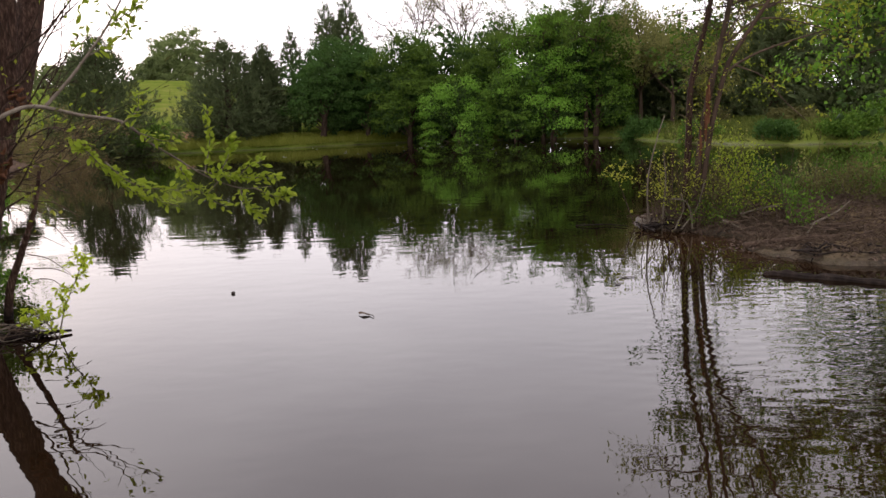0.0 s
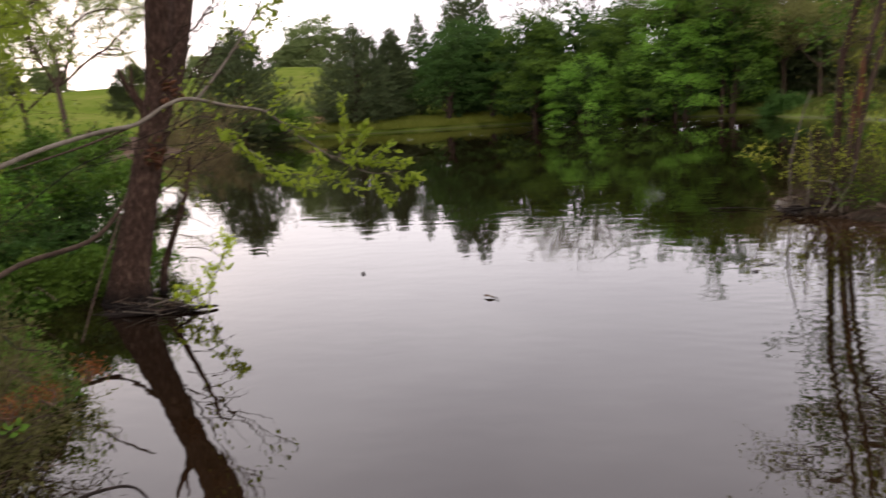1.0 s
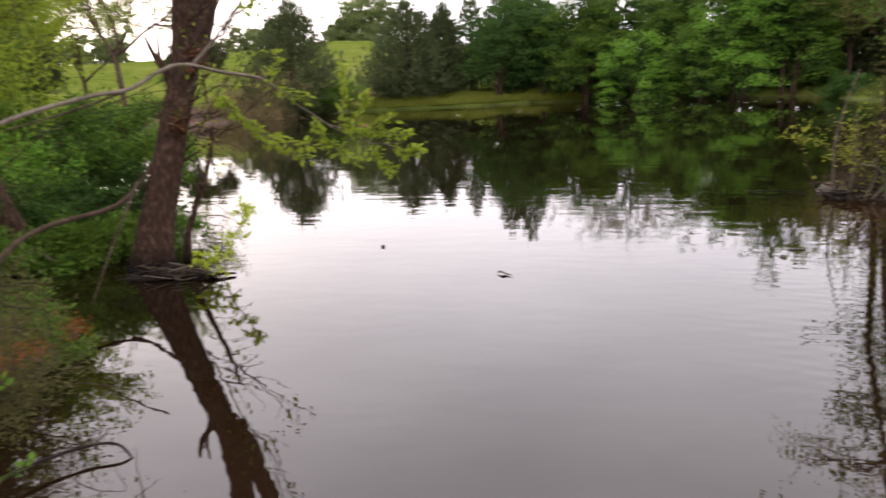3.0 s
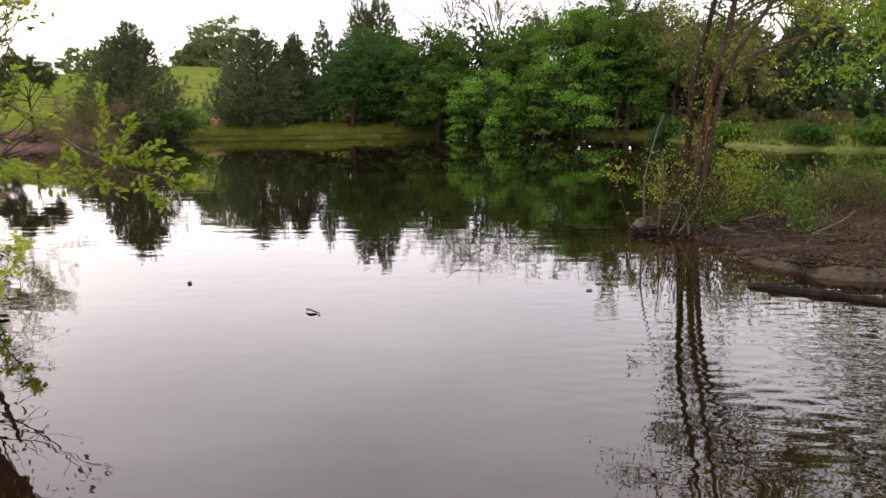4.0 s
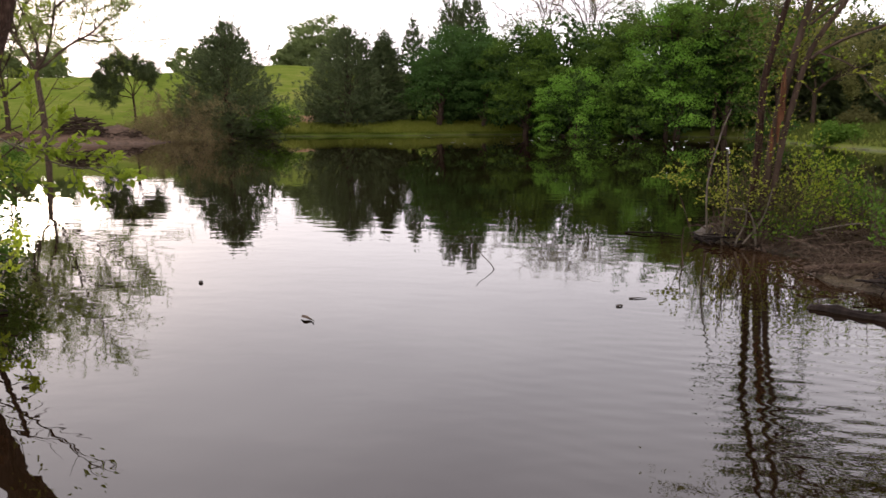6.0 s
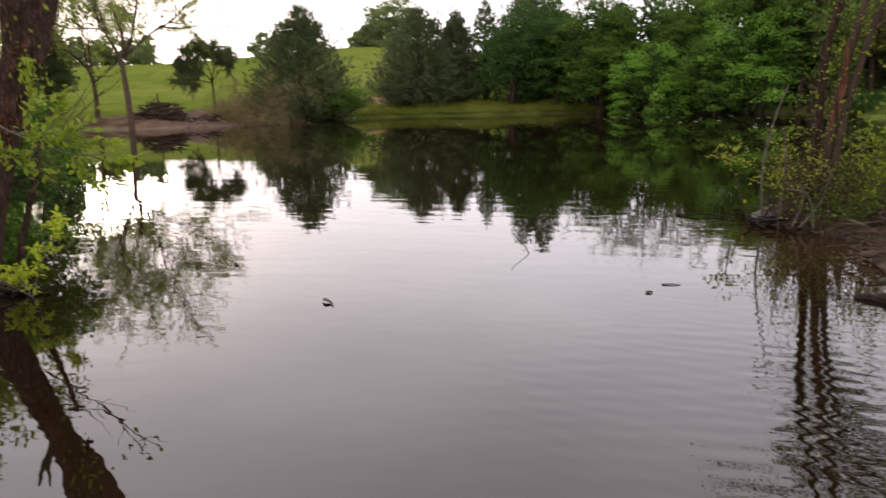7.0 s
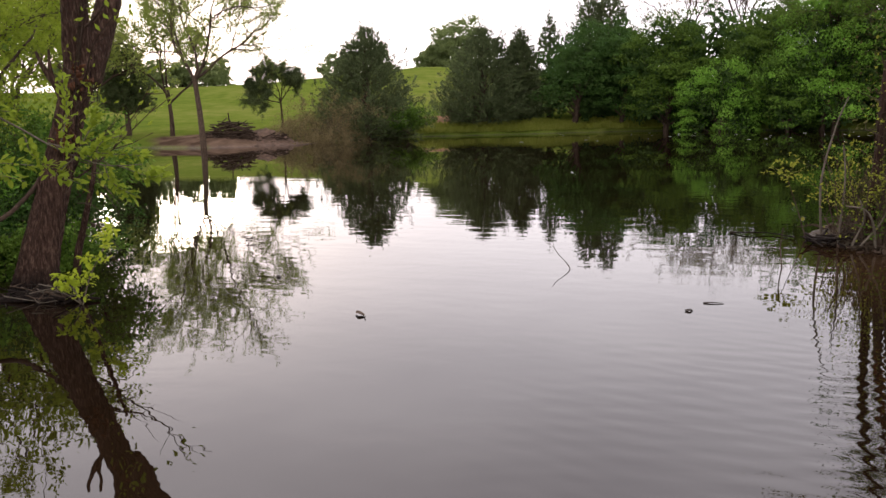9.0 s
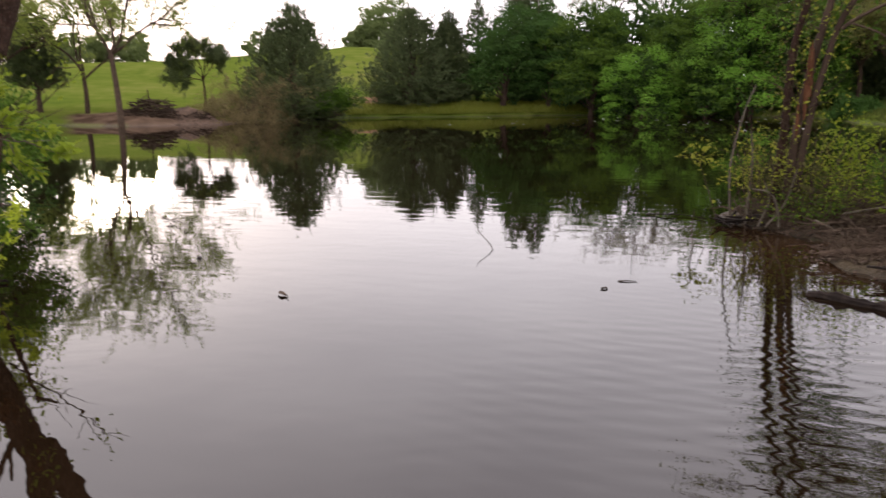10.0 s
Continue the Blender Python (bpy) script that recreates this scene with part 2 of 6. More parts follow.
def ground_material():
    n = Nodes("grass and mud")
    big, mid, fine = n.noise(0.09, 5, 0.6), n.noise(0.9, 5), n.noise(14, 4)
    grass = n.ramp(n.math("ADD", n.math("MULTIPLY", big, 0.6), n.math("MULTIPLY", mid, 0.4)), (0.32, (0.070, 0.112, 0.016)), (0.48, (0.122, 0.160, 0.024)), (0.58, (0.172, 0.190, 0.042)), (0.72, (0.23, 0.20, 0.065)))
    grass = n.mix(n.math("MULTIPLY", fine, 0.45), grass, (0.050, 0.070, 0.014))
    mud = n.ramp(n.math("ADD", n.math("MULTIPLY", mid, 0.55), n.math("MULTIPLY", fine, 0.45)), (0.34, (0.026, 0.018, 0.010)), (0.5, (0.104, 0.077, 0.043)), (0.68, (0.20, 0.152, 0.090)))
    moss = n.noise(2.3, 4, 0.6)
    mud = n.mix(n.math("MULTIPLY", n.math("SUBTRACT", moss, 0.50), 5.0, True), mud, (0.055, 0.052, 0.018))
    place = n.add("SeparateXYZ", Vector=n.add("NewGeometry").outputs["Position"])
    x, y, z = place.outputs
    # bare earth along the water's edge
    edge = n.math("MULTIPLY", n.math("SUBTRACT", n.math("ADD", z, n.math("MULTIPLY", mid, 0.20)), 0.06), 9.0, True)
    # bare earth on the point and the near bank
    near = n.math("MULTIPLY", n.math("SUBTRACT", n.math("ADD", y, n.math("MULTIPLY", mid, 6.0)), 22.0), 0.5, True)
    both = n.math("MULTIPLY", edge, near)
    # a worn red bank between the cedars
    dx, dy = n.math("DIVIDE", n.math("ADD", x, 18.7), 2.9), n.math("DIVIDE", n.math("SUBTRACT", y, 54.6), 2.4)
    worn = n.math("SUBTRACT", 1.35, n.math("ADD", n.math("ADD", n.math("MULTIPLY", dx, dx), n.math("MULTIPLY", dy, dy)), n.math("MULTIPLY", mid, 0.6)))
    red = n.ramp(mid, (0.35, (0.15, 0.085, 0.05)), (0.65, (0.30, 0.18, 0.11)))
    # mud stays wet and dark next to the water
    wet = n.math("SUBTRACT", 1.0, n.math("MULTIPLY", n.math("SUBTRACT", n.math("ADD", z, n.math("MULTIPLY", mid, 0.16)), 0.10), 7.0, True), True)
    mud = n.mix(n.math("MULTIPLY", wet, 0.55), mud, (0.016, 0.011, 0.008))
    # brown spoil at the foot of the brush pile
    px, py = n.math("DIVIDE", n.math("ADD", x, 25.5), 6.5), n.math("DIVIDE", n.math("SUBTRACT", y, 38.6), 2.6)
    spoil = n.math("SUBTRACT", 1.35, n.math("ADD", n.math("ADD", n.math("MULTIPLY", px, px), n.math("MULTIPLY", py, py)), n.math("MULTIPLY", mid, 0.6)))
    earth = n.ramp(mid, (0.35, (0.07, 0.045, 0.03)), (0.65, (0.17, 0.115, 0.08)))
    colour = n.mix(both, mud, grass)
    colour = n.mix(n.math("MULTIPLY", spoil, 3.0, True), colour, earth)
    colour = n.mix(n.math("MULTIPLY", worn, 3.0, True), colour, red)
    height = n.math("ADD", n.math("MULTIPLY", mid, 0.6), n.math("MULTIPLY", fine, 0.5))
    shader = n.add("BsdfPrincipled", Base_Color=colour, Roughness=n.math("SUBTRACT", 0.92, n.math("MULTIPLY", wet, 0.35)), Normal=n.bump(height, 1.0, 0.10))
    n.tree.links.new(n.math("MULTIPLY", wet, 0.22), shader.inputs["Specular IOR Level"])
    return n.done(shader)


WATER, GROUND = water_material(), ground_material()


def plain_material(name, a, b, scale, rough=0.8):
    n = Nodes(name)
    colour = n.ramp(n.noise(scale, 4), (0.3, a), (0.7, b))
    return n.done(n.add("BsdfPrincipled", Base_Color=colour, Roughness=rough, Normal=n.bump(n.noise(scale * 3, 3), 0.4, 0.003)))


ROOF_WHITE = plain_material("weathered white roof", (0.72, 0.72, 0.74), (0.82, 0.82, 0.83), 0.8, 0.6)
WALL_GREY = plain_material("faded siding", (0.30, 0.29, 0.28), (0.42, 0.41, 0.40), 0.7)
SPOIL = plain_material("bare brown earth", (0.055, 0.034, 0.022), (0.15, 0.094, 0.062), 4, 0.95)
LEAF_DRY = plain_material("curled brown leaf", (0.045, 0.028, 0.018), (0.12, 0.082, 0.055), 30, 0.95)
HUSK = plain_material("dark wet husk", (0.02, 0.014, 0.01), (0.05, 0.035, 0.025), 60, 0.4)
PETAL = plain_material("pale fallen petals", (0.45, 0.45, 0.40), (0.62, 0.60, 0.55), 20, 0.6)


# ---------------------------------------------------------------- mesh tools
class Build:
    """Gathers quads of many small shapes into one mesh."""

    def __init__(self):
        self.v, self.f, self.n = [], [], 0

    def add(self, verts, quads):
        self.v.append(np.asarray(verts, float).reshape(-1, 3))
        self.f.append(np.asarray(quads, int).reshape(-1, 4) + self.n)
        self.n += len(self.v[-1])
        return self

    def tube(self, points, radii, sides=7, rough=0.0, rng=None, caps=True):
        p = np.asarray(points, float)
        r = np.broadcast_to(np.asarray(radii, float), (len(p),))
        d = np.gradient(p, axis=0)
        d /= np.linalg.norm(d, axis=1)[:, None] + 1e-9
        ref = np.array((1.0, 0, 0)) if abs(d[:, 0]).mean() < 0.7 else np.array((0, 1.0, 0))
        u = ref - d * (d @ ref)[:, None]
        u /= np.linalg.norm(u, axis=1)[:, None] + 1e-9
        w = np.cross(d, u)
        a = np.linspace(0, 2 * np.pi, sides, endpoint=False)
        ring = r[:, None] * np.ones(sides)
        if rough and rng is not None:
            ring = ring * (1 + rough * rng.normal(size=sides)[None] + 0.5 * rough * rng.normal(size=ring.shape))
        v = p[:, None] + ring[..., None] * (np.cos(a)[None, :, None] * u[:, None] + np.sin(a)[None, :, None] * w[:, None])
        i, j = np.meshgrid(np.arange(len(p) - 1), np.arange(sides), indexing="ij")
        k = (j + 1) % sides
        self.add(v, np.stack([i * sides + j, i * sides + k, (i + 1) * sides + k, (i + 1) * sides + j], -1))
        # ends closed by a small ring drawn together
        for row, flip in ((0, 1), (len(p) - 1, 0)) if caps else ():
            cap = np.concatenate([v[row], np.repeat(p[row][None], sides, 0)])
            jj = np.arange(sides)
            kk = (jj + 1) % sides
            quad = np.stack([jj, kk, kk + sides, jj + sides], -1)
            self.add(cap, quad[:, ::-1] if flip else quad)
        return self

    def leaves(self, rng, at, way, length, width, jitter=0.6, fold=0.18, face=None):
        """A folded leaf at each place, pointing about that way."""
        at = np.asarray(at, float)
        n = len(at)
        d = np.asarray(way, float) + jitter * rng.normal(size=(n, 3))
        d /= np.linalg.norm(d, axis=1)[:, None] + 1e-9
        s = np.cross(d, rng.normal(size=(n, 3)) if face is None else face + 0.35 * rng.normal(size=(n, 3)))
        s /= np.linalg.norm(s, axis=1)[:, None] + 1e-9
        up = np.cross(s, d)
        size = (0.65 + 0.7 * rng.random(n))[:, None]
        L, W = length * size, width * size
        v = np.stack([at, at + 0.48 * L * d + 0.5 * W * s + fold * W * up, at + L * d, at + 0.48 * L * d - 0.5 * W * s + fold * W * up], 1)
        return self.add(v, np.arange(4 * n).reshape(n, 4))

    def mesh(self, name, base, smooth):
        v, f = np.concatenate(self.v) - np.asarray(base, float), np.concatenate(self.f)
        data = bpy.data.meshes.new(name)
        data.vertices.add(len(v))
        data.vertices.foreach_set("co", v.ravel().astype(np.float32))
        data.loops.add(4 * len(f))
        data.loops.foreach_set("vertex_index", f.ravel().astype(np.int32))
        data.polygons.add(len(f))
        data.polygons.foreach_set("loop_start", np.arange(0, 4 * len(f), 4, dtype=np.int32))
        data.polygons.foreach_set("loop_total", np.full(len(f), 4, dtype=np.int32))
        data.polygons.foreach_set("use_smooth", np.full(len(f), smooth, dtype=bool))
        data.update(calc_edges=True)
        data.validate()
        return data


BASES = {}


def thing(name, at, label, category, group="", kind=""):
    """An Empty at the foot of a thing; its parts hang under it."""
    ob = new(name)
    ob.location = at
    ob.empty_display_size = 0.2
    BASES[ob.name] = np.array(at, float)
    return tagged(ob, label, category, group, kind)


def part(name, build, material, parent, label="", smooth=True, kind=""):
    base = BASES[parent.name]
    ob = new(name, build.mesh(name, base, smooth))
    ob.data.materials.append(material)
    ob.parent = parent
    BASES[ob.name] = base if parent.parent is None else base
    return tagged(ob, label, kind=kind)


def whole(name, build, material, at, label, category, group="", kind="", smooth=True):
    """A thing of one mesh."""
    ob = new(name, build.mesh(name, at, smooth))
    ob.location = at
    ob.data.materials.append(material)
    BASES[ob.name] = np.array(at, float)
    return tagged(ob, label, category, group, kind)


def unit(v):
    v = np.asarray(v, float)
    return v / (np.linalg.norm(v) + 1e-9)


def bow(points, steps=6):
    """A smooth line through the points."""
    p = np.asarray(points, float)
    q = np.concatenate([2 * p[:1] - p[1:2], p, 2 * p[-1:] - p[-2:-1]])
    out = []
    for a, b, c, d in zip(q[:-3], q[1:-2], q[2:-1], q[3:]):
        for t in np.linspace(0, 1, steps, endpoint=False):
            out.append(0.5 * (2 * b + (c - a) * t + (2 * a - 5 * b + 4 * c - d) * t * t + (3 * b - a - 3 * c + d) * t**3))
    return np.array(out + [p[-1]])


def spread(values, count):
    return np.interp(np.linspace(0, 1, count), np.linspace(0, 1, len(values)), values)


def grow(rng, build, start, way, length, radius, levels, tips, droop=0.0, spreading=0.75, kids=4, sides=5, wander=0.16, shrink=0.62):
    """A limb that forks into smaller ones; the places and ways of the last twigs are put into tips."""
    steps = 7 if levels else 5
    p, d, line = np.array(start, float), unit(way), [np.array(start, float)]
    for _ in range(steps):
        d = unit(d + wander * rng.normal(size=3) + np.array((0, 0, -droop)))
        p = p + d * length / steps
        line.append(p)
    build.tube(line, np.linspace(radius, radius * (0.5 if levels else 0.25), steps + 1), sides if levels else 3, caps=False)
    if levels <= 1:
        for q, e in zip(line[2:], np.diff(line, axis=0)[1:]):
            tips.append((q, unit(e)))
    if levels:
        for k in range(kids):
            at = 0.35 + 0.65 * (k + rng.random() * 0.8) / kids
            n = min(int(at * steps), steps - 1)
            side = unit(np.cross(line[n + 1] - line[n], rng.normal(size=3)))
            grow(rng, build, line[n] + (line[n + 1] - line[n]) * rng.random(), unit(unit(line[n + 1] - line[n]) + spreading * side + np.array((0, 0, 0.12 - droop))),
                 length * shrink * (0.75 + 0.5 * rng.random()), radius * 0.5, levels - 1, tips, droop, spreading, kids, max(4, sides - 1), wander, shrink)


# ---------------------------------------------------------------- ground and water
SHORE = np.array([
    (-2.6, 1.2), (-4.0, 2.0), (-6.0, 2.8), (-9, 3.6), (-16, 7), (-24, 15), (-31, 25), (-36, 33), (-31, 36.8), (-26, 36.2), (-24.2, 37.4), (-22.7, 41),
    (-21.7, 46), (-20, 49.6), (-15, 51.3), (-10.6, 52.2), (-7.6, 53.9), (-3, 54.8), (0, 53.6), (3, 52.6), (7, 49.7), (10.9, 47.9), (11.6, 41), (12.5, 36),
    (13.6, 31.5), (18, 29.3), (24, 27), (26, 20), (18, 16.5), (9, 14.2), (5.5, 13), (3.7, 11.9), (2.75, 10.75), (3.25, 10.0), (3.75, 9.3), (3.5, 8.6),
    (3.72, 8.1), (4.05, 7.7), (4.8, 7.3), (5.6, 6.6), (6.0, 5.2), (5.2, 3.8), (3.6, 2.5), (1.5, 1.9), (-1, 1.3)])


def shore_distance(x, y):
    """Metres from the water's edge: above 0 on land, below 0 in the pond."""
    a, b = SHORE, np.roll(SHORE, -1, 0)
    near, inside = np.full(x.shape, 1e9), np.zeros(x.shape, bool)
    for (ax, ay), (bx, by) in zip(a, b):
        ex, ey = bx - ax, by - ay
        t = np.clip(((x - ax) * ex + (y - ay) * ey) / (ex * ex + ey * ey), 0, 1)
        near = np.minimum(near, np.hypot(x - ax - t * ex, y - ay - t * ey))
        if ay != by:
            inside ^= ((ay > y) != (by > y)) & (x < ax + (y - ay) * ex / ey)
    return np.where(inside, -near, near)


def smooth_step(a, b, x):
    t = np.clip((x - a) / (b - a), 0, 1)
    return t * t * (3 - 2 * t)


def rolling(x, y):
    return (np.sin(1.9 * x + 0.7 * y) * np.sin(1.3 * y - 0.8 * x + 1) + 0.6 * np.sin(4.1 * x - 2.3 * y + 2) * np.sin(3.7 * y + 1.1 * x)
            + 0.35 * np.sin(9.3 * x + 5.1 * y) * np.sin(8.2 * y - 4.4 * x + 0.5))


def land(x, y):
    x, y = np.asarray(x, float), np.asarray(y, float)
    s = shore_distance(x, y) + 0.17 * rolling(x, y) * smooth_step(40, 8, np.hypot(x, y))
    far = smooth_step(16, 30, np.hypot(x, y))
    bank = (0.03 + 0.30 * (1 - np.exp(-np.maximum(s, 0) / 1.3))) * (1 - far) + far * (0.10 + 0.75 * (1 - np.exp(-np.maximum(s, 0) / 2.2)))
    bank = bank + (0.055 + 0.035 * (1 - far)) * rolling(0.8 * x, 0.8 * y) * smooth_step(0.05, 0.7, s)
    az, r = np.degrees(np.arctan2(x, y)), np.hypot(x, y)
    tall = np.interp(az, [-100, -60, -42, -33, -21, -12, 2, 20, 60], [3, 4.2, 4.7, 5.3, 7.0, 6.0, 2.2, 0.7, 0.7])
    hill = tall * smooth_step(50, 104, r) + 0.02 * np.maximum(r - 104, 0) * np.exp(-r / 900)
    hill = hill * (np.cos(np.radians(az)) > -0.3)
    bed = -np.minimum(1.3, 0.05 + 0.32 * np.maximum(-s, 0))
    return np.where(s > 0, bank + hill, bed)


def lines(low, high, fine, mid_low, mid_high, mid, end):
    out = list(np.arange(low, high, fine)) + list(np.arange(high, mid_high, mid))
    out = list(np.arange(mid_low, low, mid)) + out
    step, up, down = mid, out[-1], out[0]
    while up < end:
        step *= 1.22
        up, down = up + step, down - step
        out = [down] + out + [up]
    return np.array(out)


GX, GY = lines(-7, 11, 0.16, -46, 32, 0.8, 1500), lines(-1, 15, 0.16, -12, 66, 0.8, 1500)
gx, gy = np.meshgrid(GX, GY)
gi, gj = np.meshgrid(np.arange(len(GY) - 1), np.arange(len(GX) - 1), indexing="ij")
wide = len(GX)
ground_build = Build().add(np.stack([gx, gy, land(gx, gy)], -1), np.stack([gi * wide + gj, gi * wide + gj + 1, (gi + 1) * wide + gj + 1, (gi + 1) * wide + gj], -1))
whole("ground", ground_build, GROUND, (0, 0, 0), "grassy pond bank with bare mud at the water's edge", "ground", kind="structure")
wx, wy = np.meshgrid(np.linspace(-44, 30, 3), np.linspace(-3, 58, 3))
water_quads = [(0, 1, 4, 3), (1, 2, 5, 4), (3, 4, 7, 6), (4, 5, 8, 7)]
whole("water", Build().add(np.stack([wx, wy, 0 * wx], -1), water_quads), WATER, (0, 0, 0), "still brown pond water mirroring the sky", "water", kind="structure")


def on_land(x, y):
    return float(land(np.array([x]), np.array([y]))[0])


# ---------------------------------------------------------------- kinds of plants
def cedar(at, height, width, seed, label, name="cedar_tree", leaf=None, bare=0.06, blunt=0.75, count=210, needles=105, group="cedars on the far shore", spires=9, needle=(0.17, 0.05), fill=2600):
    """A juniper: a straight stem with many rising feathery boughs."""
    rng = np.random.default_rng(seed)
    x, y = at
    base = np.array((x, y, on_land(x, y) - 0.05))
    root = thing(name, base, label, "cedar tree", group)
    wood, green = Build(), Build()
    lean = rng.normal(size=2) * 0.02 * height
    top = base + (lean[0], lean[1], height)
    wood.tube([base, base * 0.5 + top * 0.5, top], [0.035 * width + 0.04, 0.02 * width + 0.03, 0.012], 8)
    places, ways = [], []
    for k in range(count):
        h = bare + (1 - bare) * ((k + rng.random()) / count) ** 1.3
        a = 2.399963 * k + 0.5 * rng.normal()
        reach = 0.5 * width * min(1.0, 0.72 + 2.0 * (h - bare)) * min(1.0, (1 - h) / 0.66) ** blunt * (0.66 + 0.50 * rng.random()) + 0.10 + 0.05 * width * (rng.random() < 0.15)
        out = np.array((np.cos(a), np.sin(a), 0.0))
        rise = 0.05 + 1.1 * h + 0.18 * rng.normal()
        foot = base + (top - base) * max(0.02, h - 0.8 * rise * reach / height)
        tip = base + (top - base) * h + out * reach
        way = unit(tip - foot)
        if k % 2 == 0:
            wood.tube([foot, foot * 0.5 + tip * 0.5 - (0, 0, 0.06), tip], [0.03, 0.018, 0.006], 4)
        for s in range(7):
            u = 0.30 + 0.72 * (s + rng.random()) / 7
            start = foot + (tip - foot) * u - (0, 0, 0.05 * reach * u)
            run = unit(way * 0.9 + 0.55 * rng.normal(size=3) + np.array((0, 0, 0.35)))
            m = int(needles / 7 * (0.30 + 0.70 * min(1.0, reach / (0.28 * width))))
            t = rng.random(m)
            L = 0.16 + 0.20 * reach * (1.15 - u)
            places.append(start + run * (L * t)[:, None] + rng.normal(size=(m, 3)) * (0.2 * needle[0] + 0.05 * L))
            ways.append(np.tile(run, (m, 1)))
        if k % 4 == 0:
            m, L = 26, 0.045 * height * (0.8 + 1.3 * rng.random())
            t = rng.random(m)
            run = unit(0.45 * out + 0.12 * rng.normal(size=3) + (0, 0, 1.0))
            places.append(tip - 0.15 * out + run * (L * t)[:, None] + rng.normal(size=(m, 3)) * (0.02 + 0.09 * (1 - t))[:, None])
            ways.append(np.tile(run, (m, 1)))
    # upright spires round the leader
    for k in range(spires):
        a, h = 2.4 * k + rng.random(), 0.62 + 0.30 * rng.random()
        foot = base + (top - base) * h + np.array((np.cos(a), np.sin(a), 0)) * 0.30 * width * (1 - h) * rng.random()
        L = (0.09 + 0.09 * rng.random()) * height
        m = 40
        t = rng.random(m)
        places.append(foot + np.array((0.16 * np.cos(a), 0.16 * np.sin(a), 1.0)) * (L * t)[:, None] + rng.normal(size=(m, 3)) * (0.015 + 0.06 * (1 - t))[:, None])
        ways.append(np.tile((0.2 * np.cos(a), 0.2 * np.sin(a), 1.0), (m, 1)))
    # the shaded inside of the crown
    m = fill
    h = bare + (0.88 - bare) * rng.random(m) ** 1.15
    a, u = 2 * np.pi * rng.random(m), 0.84 * np.sqrt(rng.random(m))
    R = 0.5 * width * np.minimum(1.0, 0.72 + 2.0 * (h - bare)) * np.minimum(1.0, (1 - h) / 0.66) ** blunt * u
    green.leaves(rng, base + np.stack([R * np.cos(a), R * np.sin(a), h * height], -1), np.stack([np.cos(a), np.sin(a), 0.7 + 0 * a], -1), 2.0 * needle[0], 2.6 * needle[1], 0.5)
    m = 40
    u = rng.random(m)
    places.append(top - np.array((0, 0, 1.0)) * (0.1 * height * u)[:, None] + rng.normal(size=(m, 3)) * 0.04)
    ways.append(np.tile((0, 0, 1.0), (m, 1)))
    green.leaves(rng, np.concatenate(places), np.concatenate(ways), needle[0], needle[1], 0.38)
    part("trunk", wood, BARK_BROWN, root)
    part("crown", green, leaf or LEAF_CEDAR, root, smooth=False)
    return root


